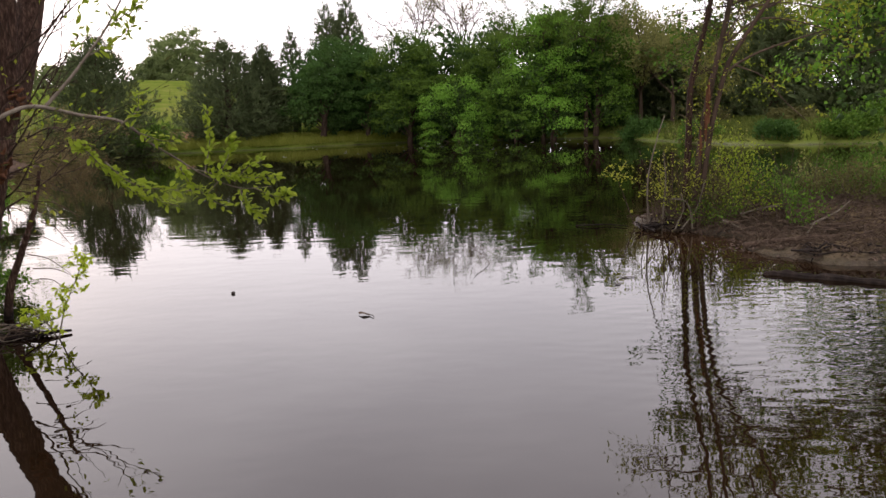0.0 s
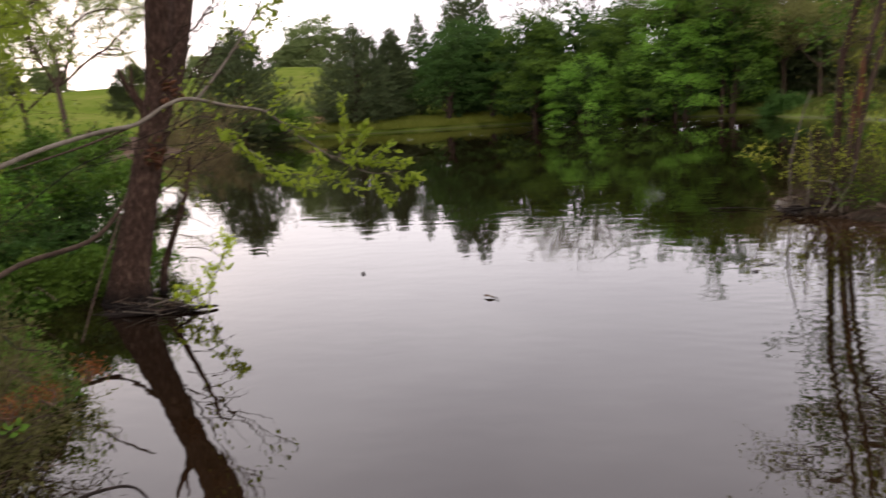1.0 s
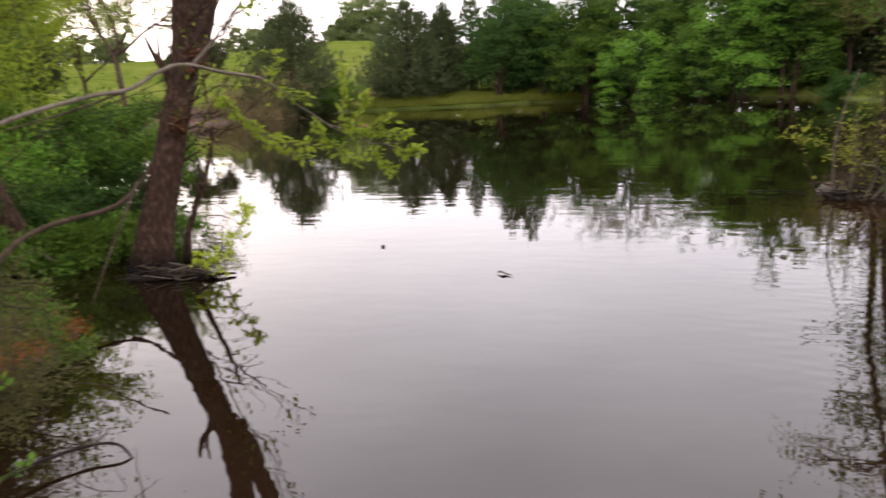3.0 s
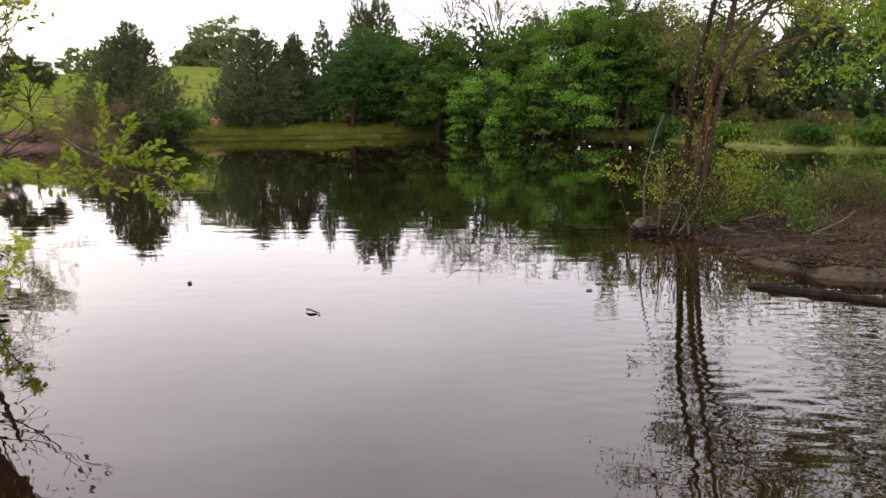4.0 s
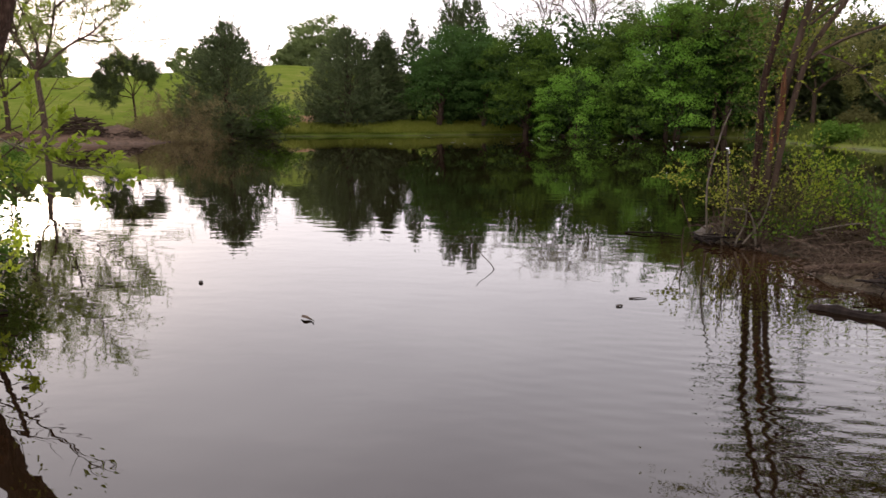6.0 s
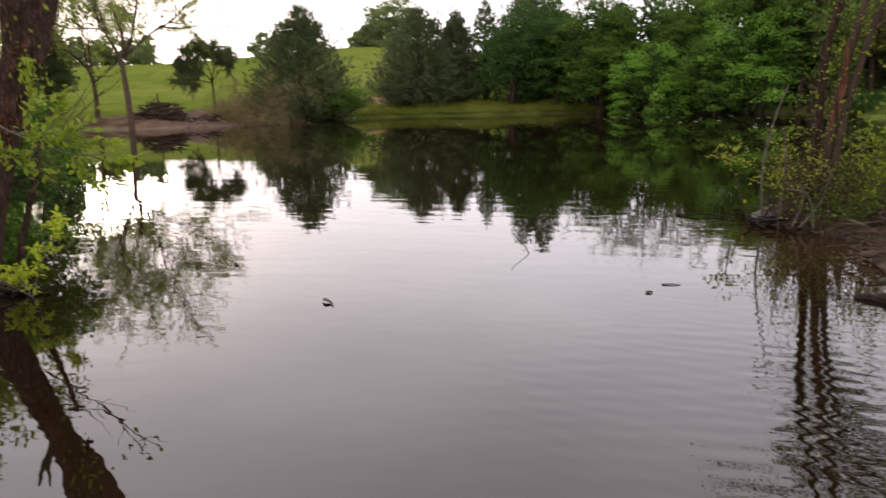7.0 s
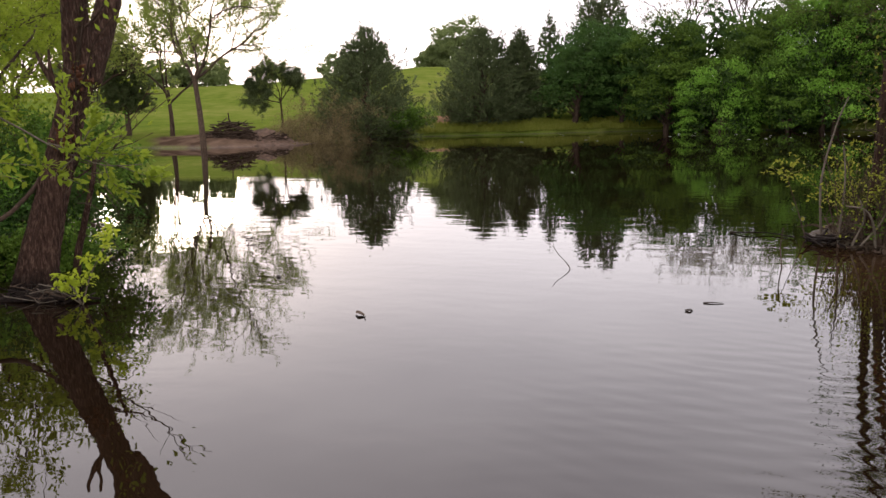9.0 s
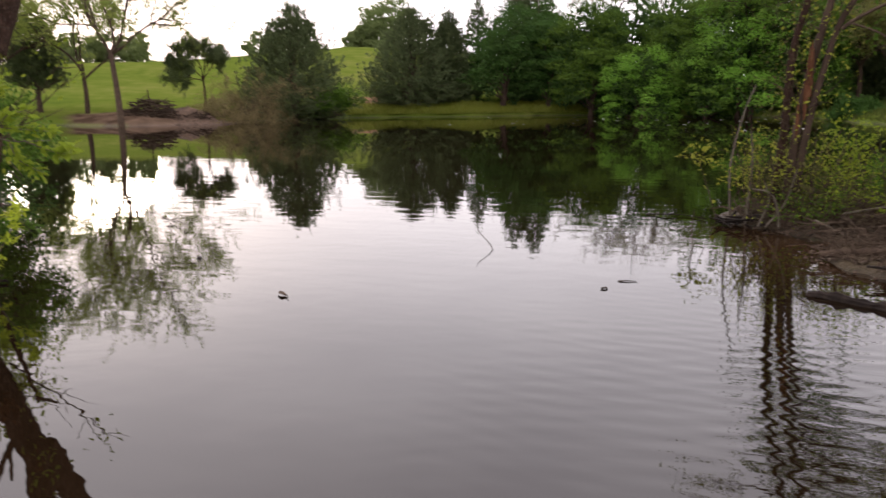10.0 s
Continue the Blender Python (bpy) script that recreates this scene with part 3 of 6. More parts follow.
def broadleaf(at, height, width, seed, label, leaf, lobes=12, clumps=17, leaves=95, size=0.115, low=0.08, name="broadleaf_tree", group="broadleaf trees on the far shore", depth=None, fill=190):
    """A full tree: limbs that carry rounded lobes, each lobe built of flat leafy clumps that shade the hollows below them."""
    rng = np.random.default_rng(seed)
    x, y = at
    base = np.array((x, y, on_land(x, y) - 0.05))
    root = thing(name, base, label, "tree", group)
    wood, green, core = Build(), Build(), Build()
    half = np.array((0.5 * width, 0.5 * (depth or width), 0.5 * (1 - low) * height))
    centre = base + (0, 0, 0.53 * (1 + low) * height)
    wood.tube([base, base + (0.05 * width, 0, 0.35 * height), base + (0.02 * width, 0.03 * width, 0.8 * height)], [0.03 * width + 0.05, 0.022 * width + 0.03, 0.02], 8)
    for k in range(lobes):
        z = -1.15 + 2.10 * (k + 0.3 + 0.4 * rng.random()) / lobes
        a, ring = 2.399963 * k + 0.5 * rng.normal(), math.sqrt(max(0.05, 1 - max(0.0, z) ** 2))
        c = centre + half * (ring * math.cos(a), ring * math.sin(a), z) * ((0.55 + 0.20 * rng.random()) * np.array((1, 1, 0)) + (0, 0, 0.86))
        R = min(half[0], half[2]) * (0.36 + 0.26 * rng.random())
        foot = base + (0.02 * width, 0, max(0.12, 0.5 + 0.3 * z - 0.2) * height * 0.8)
        wood.tube([foot, 0.5 * (foot + c) + (0, 0, 0.1), c], [0.05 + 0.004 * width, 0.03, 0.012], 5)
        d = rng.normal(size=(clumps, 3))
        d[:, 2] = np.abs(d[:, 2]) - 0.45
        d /= np.linalg.norm(d, axis=1)[:, None]
        spot = c + d * (R * (0.70 + 0.42 * rng.random(clumps)))[:, None]
        r = R * (0.26 + 0.22 * rng.random(clumps))
        e = rng.normal(size=(clumps, leaves, 3))
        e[..., 2] = 1.1 * np.abs(e[..., 2]) - 0.28
        e /= np.linalg.norm(e, axis=2)[..., None]
        reach = 0.72 + 0.36 * rng.random((clumps, leaves)) ** 0.8 + 0.35 * (rng.random((clumps, leaves)) < 0.06)
        p = (spot[:, None] + e * np.array((1.2, 1.2, 0.72)) * (r[:, None] * reach)[..., None]).reshape(-1, 3)
        e = e.reshape(-1, 3)
        green.leaves(rng, p, np.cross(e, rng.normal(size=e.shape)) + (0, 0, -0.35), size, 0.72 * size, 0.3, face=e + (0, 0, 0.45))
        q = rng.normal(size=(fill, 3))
        q /= np.linalg.norm(q, axis=1)[:, None]
        core.leaves(rng, c + q * (0.74 * R * rng.random(fill) ** 0.45)[:, None], q, 2.0 * size, 1.6 * size, 0.8)
    m = 5 * fill
    q = rng.normal(size=(m, 3))
    q /= np.linalg.norm(q, axis=1)[:, None]
    core.leaves(rng, centre + q * half * (0.52 * rng.random(m) ** 0.4)[:, None], q, 2.2 * size, 1.7 * size, 0.8)
    part("trunk", wood, BARK_BROWN, root)
    part("crown", green, leaf, root, smooth=False)
    # shade inside the crown is put into these leaves' colour, except on far crowns
    part("inner_leaves", core, leaf if leaf is LEAF_FAR_HAZED else LEAF_SHADE, root, "inner leaves darkened for the shade within the crown", smooth=False)
    return root


def open_tree(at, height, seed, label, leaf, radius=0.18, density=3, size=0.16, stems=None, name="open_tree", levels=3, spreading=0.7, bark=None, group="open trees round the pond", fork=0.3, lean=(0, 0), droop=0.0, kids=4, base_z=None, reach=0.62):
    """A thin-leaved tree whose forking limbs show."""
    rng = np.random.default_rng(seed)
    x, y = at
    base = np.array((x, y, (on_land(x, y) if base_z is None else base_z) - 0.08))
    root = thing(name, base, label, "tree", group)
    trunk = Build()
    crotch = base + np.array((lean[0], lean[1], fork * height))
    trunk.tube(bow([base, base * 0.5 + crotch * 0.5 + (0.05, 0, 0), crotch], 5), np.linspace(radius * 1.15, radius * 0.8, 11), 10, 0.04, rng)
    for way in stems or [(-0.5, 0.1, 1), (0.05, -0.1, 1.2), (0.6, 0.2, 0.9), (0.2, -0.4, 0.8)]:
        wood, tips = Build(), []
        grow(rng, wood, crotch - (0, 0, 0.05), way, (1 - fork) * height * reach, radius * 0.55, levels, tips, droop, spreading, kids)
        limb = part("limb", wood, bark or BARK_BROWN, root)
        p = np.repeat(np.array([t[0] for t in tips]), density, 0) + rng.normal(size=(len(tips) * density, 3)) * size * 0.9
        part("foliage", Build().leaves(rng, p, np.repeat(np.array([t[1] for t in tips]), density, 0), size, 0.55 * size, 0.9), leaf, limb, smooth=False)
    part("trunk", trunk, bark or BARK_BROWN, root)
    return root


def shrub(at, height, width, seed, label, leaf, stems=9, size=0.07, density=5, name="shrub", group="shrubs by the water", bark=None, base_z=None, levels=2, droop=0.02, category="shrub", spreading=0.6, slim=0.55, thick=1.0):
    """Many thin stems from one foot, with leaves along their twigs."""
    rng = np.random.default_rng(seed)
    x, y = at
    base = np.array((x, y, (on_land(x, y) if base_z is None else base_z) - 0.04))
    root = thing(name, base, label, category, group)
    for k in range(stems):
        wood, tips = Build(), []
        a = 2 * np.pi * (k + rng.random()) / stems
        out = width / height * (0.15 + 0.75 * rng.random())
        foot = base + np.array((math.cos(a), math.sin(a), 0)) * 0.12 * width * rng.random()
        grow(rng, wood, foot, (out * math.cos(a), out * math.sin(a), 1.0), height * (0.45 + 0.3 * rng.random()), thick * (0.006 + 0.0035 * height * rng.random()), levels, tips, droop, spreading, 4, 5)
        stem = part("stem", wood, bark or BARK_GREY, root)
        p = np.repeat(np.array([t[0] for t in tips]), density, 0)
        p = p + rng.normal(size=p.shape) * size
        part("foliage", Build().leaves(rng, p, np.repeat(np.array([t[1] for t in tips]), density, 0), size, slim * size, 0.8), leaf, stem, smooth=False)
    return root


def leaf_shape(length, width, seed):
    """One broad leaf with a midrib fold and a drooping tip."""
    rng = np.random.default_rng(seed)
    b, v = Build(), []
    for t, w in ((0, 0.05), (0.22, 0.36), (0.5, 0.5), (0.78, 0.34), (1.0, 0.02)):
        drop = -0.16 * t * t * length * (0.6 + 0.8 * rng.random())
        for s in (-1, 0, 1):
            v.append((s * w * width, t * length, drop + abs(s) * 0.22 * w * width))
    quads = [(3 * r + c, 3 * r + c + 1, 3 * r + c + 4, 3 * r + c + 3) for r in range(4) for c in range(2)]
    return b.add(v, quads).mesh("leaf", (0, 0, 0), True)


def leaf_parts(parent, rng, places, ways, meshes, label=""):
    """Single leaves as parts of their own on shared meshes."""
    base = BASES[parent.name]
    for p, w in zip(places, ways):
        d = Vector(unit(np.asarray(w) + 0.45 * rng.normal(size=3)))
        turn = d.to_track_quat("Y", "Z") @ Euler((0, float(rng.normal() * 0.5), 0)).to_quaternion()
        ob = new("leaf", meshes[int(rng.integers(len(meshes)))])
        ob.parent = parent
        ob.matrix_basis = Matrix.LocRotScale(Vector(np.asarray(p) - base), turn, Vector([0.7 + 0.6 * float(rng.random())] * 3))
        if label:
            ob["label"] = label


def stick(name, points, radius, material, label, category="stick", group="", sides=7, seed=1, smooth=True, thin=0.45):
    rng = np.random.default_rng(seed)
    line = bow(points, 5)
    b = Build().tube(line, np.linspace(radius, radius * thin, len(line)) * (1 + 0.1 * rng.normal(size=len(line))), sides, 0.05, rng)
    return whole(name, b, material, tuple(points[0]), label, category, group)


# ---------------------------------------------------------------- far shore
CEDAR = "dark green cedar tree with feathery rising boughs on the grassy bank"
cedar((-20.9, 46.6), 7.5, 7.9, 11, "large dark cedar with a ragged pointed top above the water", blunt=0.72, fill=3600, count=380, needles=91, spires=16)
cedar((-14.8, 53.3), 6.8, 7.6, 12, "broad rounded dark cedar tree on the grassy bank", blunt=0.70, fill=3600, count=400, spires=6, needles=91)
cedar((-12.5, 54.6), 6.4, 4.0, 13, CEDAR, blunt=0.8)
cedar((-10.9, 57.2), 7.4, 3.8, 14, "narrow dark cedar spire rising behind other trees", blunt=1.0, count=110, fill=900, needles=70)
cedar((-8.3, 60.6), 9.3, 5.6, 15, "tall dark conifer rising behind the broadleaf trees", blunt=0.78, count=210, fill=2000, needles=84, spires=6)
cedar((-6.8, 60.4), 9.9, 5.4, 16, "tall dark conifer rising behind the broadleaf trees", blunt=0.78, count=210, fill=2000, needles=84, spires=6)
open_tree((-25.4, 43.2), 5.6, 17, "small cedar on a bare crooked stem on the bank", LEAF_CEDAR, 0.07, 15, 0.075, name="cedar_tree", bark=BARK_CEDAR, fork=0.36, reach=0.46, spreading=0.75, kids=5, group="cedars on the far shore",
          stems=[(-1.3, 0.1, 0.25), (-0.35, -0.2, 1.0), (0.3, 0.2, 1.1), (0.0, -0.1, 1.4), (0.5, 0.3, 0.6)])
cedar((-34.2, 39.0), 5.9, 3.9, 18, "dark round cedar on a bare trunk on the far bank", bare=0.30, blunt=0.45, count=140, fill=2000, spires=3)

broadleaf((-8.4, 54.4), 6.3, 6.4, 21, "deep green leafy tree leaning over the pond", LEAF_DEEP, low=0.13)
broadleaf((-5.2, 54.9), 6.0, 4.8, 22, "deep green leafy tree leaning over the pond", LEAF_DEEP, low=0.13)
broadleaf((-2.1, 53.4), 7.4, 5.4, 23, "full green leafy tree standing at the waterside", LEAF_MOSS, lobes=14, low=0.13)
broadleaf((1.3, 50.6), 4.5, 4.7, 24, "rounded bright green bush tree hanging over the water", LEAF_BRIGHT, lobes=11, size=0.10, low=0.13)
broadleaf((3.7, 54.0), 6.6, 4.8, 25, "green leafy tree standing behind a rounder one", LEAF_MOSS)
broadleaf((5.1, 49.6), 4.6, 4.0, 94, "low green tree hanging over the water", LEAF_FRESH, low=0.13)
broadleaf((7.5, 48.9), 7.6, 5.6, 26, "tall full yellow-green tree at the water's edge", LEAF_BRIGHT, lobes=14, low=0.13)
broadleaf((10.2, 48.4), 7.2, 4.8, 27, "tall leafy green tree at the water's edge", LEAF_FRESH, lobes=14, low=0.13)
for n, (x, y, h, w, leaf) in enumerate([(0.2, 57.6, 7.2, 5.4, LEAF_DEEP), (-6.0, 58.4, 6.6, 5.2, LEAF_DEEP), (3.4, 58.6, 7.0, 5.4, LEAF_DEEP), (8.4, 53.4, 7.4, 5.6, LEAF_DEEP), (-1.6, 56.4, 5.0, 6.0, LEAF_DEEP), (11.6, 52.6, 6.6, 5.0, LEAF_OLIVE)]):
    broadleaf((x, y), h, w, 91 + n, "green leafy tree standing behind others", leaf, lobes=11, clumps=9, leaves=60, size=0.17, low=0.0, fill=110)
# hilltop crowns, paled in colour for haze
broadleaf((-36.3, 109), 6.8, 8.0, 29, "distant round green tree on the hilltop", LEAF_FAR_HAZED, lobes=14, clumps=14, leaves=70, size=0.27, low=-0.1, fill=70)
broadleaf((-40.6, 108), 3.4, 6.0, 30, "distant low green thicket on the hilltop", LEAF_FAR_HAZED, lobes=12, clumps=12, leaves=50, size=0.27, low=-0.1, fill=60)
for n, (x, y, h, f) in enumerate([(6.9, 49.2, 9.0, 0.42), (9.6, 48.6, 9.9, 0.40)]):
    open_tree((x, y), h, 131 + n, "airy upper limbs of a yellow-green waterside tree", LEAF_MOSS, 0.13, 11, 0.11, fork=f, spreading=0.55, stems=[(-0.35, 0.1, 1), (0.05, -0.1, 1.2), (0.4, 0.2, 1), (0.1, -0.3, 0.9)])
# dark bushes added to stand for the shadow below the overhanging crowns
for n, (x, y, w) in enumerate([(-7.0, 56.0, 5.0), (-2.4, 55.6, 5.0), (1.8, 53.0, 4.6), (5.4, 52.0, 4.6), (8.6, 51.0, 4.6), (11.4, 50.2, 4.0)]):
    broadleaf((x, y), 2.3, w, 141 + n, "low dark bush added as the shade under the waterside trees", LEAF_SHADE, lobes=8, clumps=9, leaves=45, size=0.15, low=-0.05, fill=70, group="shady bushes under the trees")
open_tree((13.2, 48.8), 7.8, 31, "thin grey-green tree with sparse spring leaves", LEAF_HAZE, 0.14, 6, 0.15)
open_tree((11.9, 50.6), 7.6, 32, "thin grey-green tree with sparse spring leaves", LEAF_HAZE, 0.13, 6, 0.15)
open_tree((14.8, 47.2), 6.4, 37, "thin grey-green tree with sparse spring leaves", LEAF_HAZE, 0.12, 7, 0.15)
open_tree((-1.9, 68), 11.8, 33, "bare spreading tree rising behind the woods", LEAF_HAZE, 0.15, 1, 0.10, levels=3, bark=BARK_GREY, fork=0.48, spreading=0.7, kids=5)
open_tree((2.6, 68.5), 12.0, 38, "bare spreading tree rising behind the woods", LEAF_HAZE, 0.15, 1, 0.10, levels=3, bark=BARK_GREY, fork=0.48, spreading=0.7, kids=5)
open_tree((-26.0, 36.0), 10.2, 34, "slender forked tree with sparse spring leaves at the waterside", LEAF_PALE, 0.16, 14, 0.085, fork=0.40, lean=(-0.25, 0), levels=3, bark=BARK_GREY, kids=5, reach=0.8,
          stems=[(-0.7, 0.1, 0.85), (-0.25, -0.2, 1.1), (0.2, 0.2, 1.1), (0.75, -0.1, 0.85), (0.95, 0.3, 0.6)])
open_tree((-31.2, 39.5), 8.5, 35, "slim tree with yellow-green spring leaves on the bank", LEAF_PALE, 0.14, 9, 0.13, fork=0.25)
open_tree((-35.5, 36.5), 9.5, 36, "slim tree with yellow-green spring leaves on the bank", LEAF_PALE, 0.16, 9, 0.13, fork=0.25)
LEAF_BROWN = leaf_material("brown-olive drooping sprays", (0.115, 0.092, 0.040), (0.195, 0.155, 0.072), (0.29, 0.235, 0.115), 0.3, 0.8)
shrub((-21.9, 42.0), 3.5, 4.6, 37, "drooping olive-brown brush trailing into the pond", LEAF_BROWN, 30, 0.10, 9, droop=0.12, base_z=-0.02, slim=0.35)
shrub((-22.9, 41.4), 2.2, 3.4, 38, "drooping olive-brown brush trailing into the pond", LEAF_BROWN, 20, 0.10, 9, droop=0.20, base_z=-0.02, slim=0.35)
shrub((-17.6, 46.2), 1.8, 1.8, 39, "fresh green shrub at the foot of a cedar", LEAF_FRESH, 12, 0.12, 6, base_z=0.3)

# woods behind the flat grass on the other side
for n, (x, y, h, w) in enumerate([(15.4, 53, 4.2, 5.0), (18.4, 51, 5.2, 5.6), (21.4, 48, 5.6, 5.8), (24.2, 44.5, 6.0, 6.0), (26.6, 40.5, 6.4, 5.8), (28.4, 36, 6.2, 5.6), (31, 32, 6.6, 5.8)]):
    cedar((x, y), 1.25 * h, 1.15 * w, 50 + n, "dark dense cedar in a shady wood behind grass", blunt=0.5, count=115, spires=4, bare=0.02, needle=(0.26, 0.09), fill=1800, needles=63, group="cedars of the dark wood")
for n, (x, y, h, w) in enumerate([(13.4, 56.5, 6.2, 6.5), (18.2, 56, 6.4, 7), (23.8, 52.5, 7.8, 7.5), (28.2, 47.5, 8.2, 7.5), (31.5, 41, 8.6, 7.5), (34.5, 35, 8.8, 8)]):
    broadleaf((x, y), 0.80 * h, w, 150 + n, "tall shady leafy tree at the back of a dark wood", LEAF_DEEP, lobes=8, clumps=9, leaves=60, size=0.22, low=0.05, fill=90, group="shady trees of the dark wood")
for n, (x, y, h, w) in enumerate([(16.5, 55, 6.8, 6), (22.5, 51.5, 10.0, 6.5), (27.5, 45.5, 10.5, 7), (30.5, 38.5, 10.5, 7)]):
    open_tree((x, y), h, 60 + n, "thin-leaved tree standing over dark cedars", LEAF_GOLD, 0.16, 5, 0.18, group="thin trees of the dark wood")

for n, (x, y, h, w, leaf) in enumerate([(11.9, 43.5, 1.5, 2.2, LEAF_DEEP), (12.8, 36.6, 1.3, 2.0, LEAF_FRESH), (14.6, 32.2, 1.0, 2.2, LEAF_DEEP), (17.2, 31.0, 1.4, 2.6, LEAF_FRESH), (20.4, 30.0, 1.7, 3.0, LEAF_DEEP), (17.5, 37.0, 1.2, 2.2, LEAF_OLIVE), (15.6, 42.5, 1.3, 2.4, LEAF_OLIVE), (21.5, 35.0, 1.6, 2.6, LEAF_FRESH)]):
    shrub((x, y), 0.65 * h, w, 170 + n, "scrubby shrub on the weedy flat bank", leaf, 12, 0.14, 6, group="shrubs on the flat bank", spreading=0.8)

# far hilltop line of trees, distance haze put into their leaf colour
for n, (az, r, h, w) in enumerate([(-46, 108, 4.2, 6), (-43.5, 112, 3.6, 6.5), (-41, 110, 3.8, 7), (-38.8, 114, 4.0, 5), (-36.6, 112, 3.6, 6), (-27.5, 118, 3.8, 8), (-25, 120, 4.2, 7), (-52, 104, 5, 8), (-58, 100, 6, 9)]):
    broadleaf((r * math.sin(radians(az)), r * math.cos(radians(az))), h, w, 70 + n, "distant low tree on the hilltop", LEAF_FAR_HAZED, lobes=9, clumps=9, leaves=40, size=0.28, low=-0.1, fill=45, group="trees along the hilltop")
cedar((8.0, 96), 10.8, 6.5, 80, "distant dark spreading pine above the woods", blunt=0.3, bare=0.55, count=110, fill=1200, group="")

# a pale roof beyond the trees
hut = thing("farm_building", (7.4, 92.0, on_land(7.4, 92.0)), "distant pale building with a white metal roof", "building")


def box(b, low, high):
    (x0, y0, z0), (x1, y1, z1) = low, high
    v = [(x, y, z) for z in (z0, z1) for y in (y0, y1) for x in (x0, x1)]
    return b.add(v, [(0, 2, 3, 1), (4, 5, 7, 6), (0, 1, 5, 4), (2, 6, 7, 3), (0, 4, 6, 2), (1, 3, 7, 5)])


part("wall", box(Build(), (5.4, 90, on_land(7.4, 92) - 0.3), (9.4, 94, 9.6)), WALL_GREY, hut, smooth=False)
part("roof", Build().add([(5.1, 89.7, 9.6), (9.7, 89.7, 9.6), (9.7, 92, 10.3), (5.1, 92, 10.3), (9.7, 94.3, 9.6), (5.1, 94.3, 9.6), (5.1, 89.7, 9.5), (9.7, 89.7, 9.5), (9.7, 94.3, 9.5), (5.1, 94.3, 9.5)],
                         [(0, 1, 2, 3), (3, 2, 4, 5), (6, 9, 8, 7), (0, 6, 7, 1), (5, 4, 8, 9), (0, 3, 5, 9)]), ROOF_WHITE, hut, "white metal roof", smooth=False)


def pile(name, at, width, height, count, seed, label, material, length=0.9, radius=0.02, flat=0.35, depth=None, group=""):
    """A heap of criss-crossed sticks, each stick a part."""
    rng = np.random.default_rng(seed)
    root = thing(name, at, label, "brush pile", group)
    for _ in range(count):
        u, a = math.sqrt(rng.random()), 2 * np.pi * rng.random()
        c = np.array(at) + (0.5 * width * u * math.cos(a), 0.5 * (depth or width) * u * math.sin(a), height * (1 - u ** 3) * 0.85 * rng.random() + radius)
        d = unit(rng.normal(size=3) * (1, 1, flat)) * length * (0.4 + 0.8 * rng.random()) * 0.5
        part("stick", Build().tube([c - d, c + 0.06 * length * rng.normal(size=3) * (1, 1, 0.3), c + d], [radius, radius * 0.9, radius * 0.5], 5), material, root)
    return root


# a mound of brown spoil with brush heaped on it
heap = np.random.default_rng(89)
mound = Build()
u, v = np.meshgrid(np.linspace(-1, 1, 45), np.linspace(-1, 1, 25), indexing="ij")
rise = np.exp(-2.6 * (u * u + v * v)) * (0.8 + 0.25 * np.sin(5 * u + 2 * v) * np.sin(4 * v + 1)) + 0.05 * heap.normal(size=u.shape)
k = np.arange(44 * 24) // 24 * 25 + np.arange(44 * 24) % 24
mound.add(np.stack([-25.0 + 3.9 * u, 39.6 + 0.4 * u + 1.9 * v, -0.1 + 1.15 * rise], -1).reshape(-1, 3), np.stack([k, k + 25, k + 26, k + 1], -1))
whole("spoil_mound", mound, SPOIL, (-25.0, 39.6, 0.0), "low mound of bare brown earth under a brush pile", "earth mound")
pile("brush_pile", (-26.2, 38.9, 0.3), 3.6, 1.35, 290, 90, "heap of grey-brown sticks on a brown earth mound", BARK_BROWN, 1.0, 0.04, 0.18, 1.8)
pile("brush_pile", (-23.9, 39.6, 0.15), 2.8, 0.7, 90, 91, "low spill of brown sticks on the far bank", BARK_BROWN, 0.9, 0.03, 0.2, 1.6)


rng = np.random.default_rng(100)
tall_grass = Build()
along = np.interp(rng.random(15000), np.linspace(0, 1, 6), [-21.5, -17, -13, -9, -5, -2])
edge_y = np.interp(along, SHORE[12:19, 0], SHORE[12:19, 1])
gp = np.stack([along, edge_y + 0.05 + 2.4 * rng.random(15000) ** 1.4], -1)
tall_grass.leaves(rng, np.column_stack([gp, land(gp[:, 0], gp[:, 1]) - 0.02]), np.tile((0, 0, 1.0), (15000, 1)), 0.34, 0.05, 0.25)
BANK_GRASS = leaf_material("bank grass", (0.15, 0.19, 0.028), (0.28, 0.31, 0.05), (0.40, 0.40, 0.11), 0.4, 0.8)
# weeds coloured darker to carry the shade of the overhanging woods
WEEDS = leaf_material("weedy grass", (0.04, 0.06, 0.012), (0.08, 0.105, 0.02), (0.14, 0.15, 0.04), 0.3, 0.8)
whole("bank_grass", tall_grass, BANK_GRASS, (0, 0, 0), "tall pale green grass along the far bank", "grass", kind="stuff", smooth=False)
tall_grass = Build()
along = 11 + 17 * rng.random(22000)
gp = np.stack([along, 28 + 22 * rng.random(22000)], -1)
gp = gp[shore_distance(gp[:, 0], gp[:, 1]) > 0.05]
tall_grass.leaves(rng, np.column_stack([gp, land(gp[:, 0], gp[:, 1]) - 0.02]), np.tile((0, 0, 1.0), (len(gp), 1)), 0.26, 0.06, 0.6)
whole("bank_weeds", tall_grass, WEEDS, (0, 0, 0), "patchy weedy grass on the flat bank, darkened for the woods' shade", "grass", kind="stuff", smooth=False)
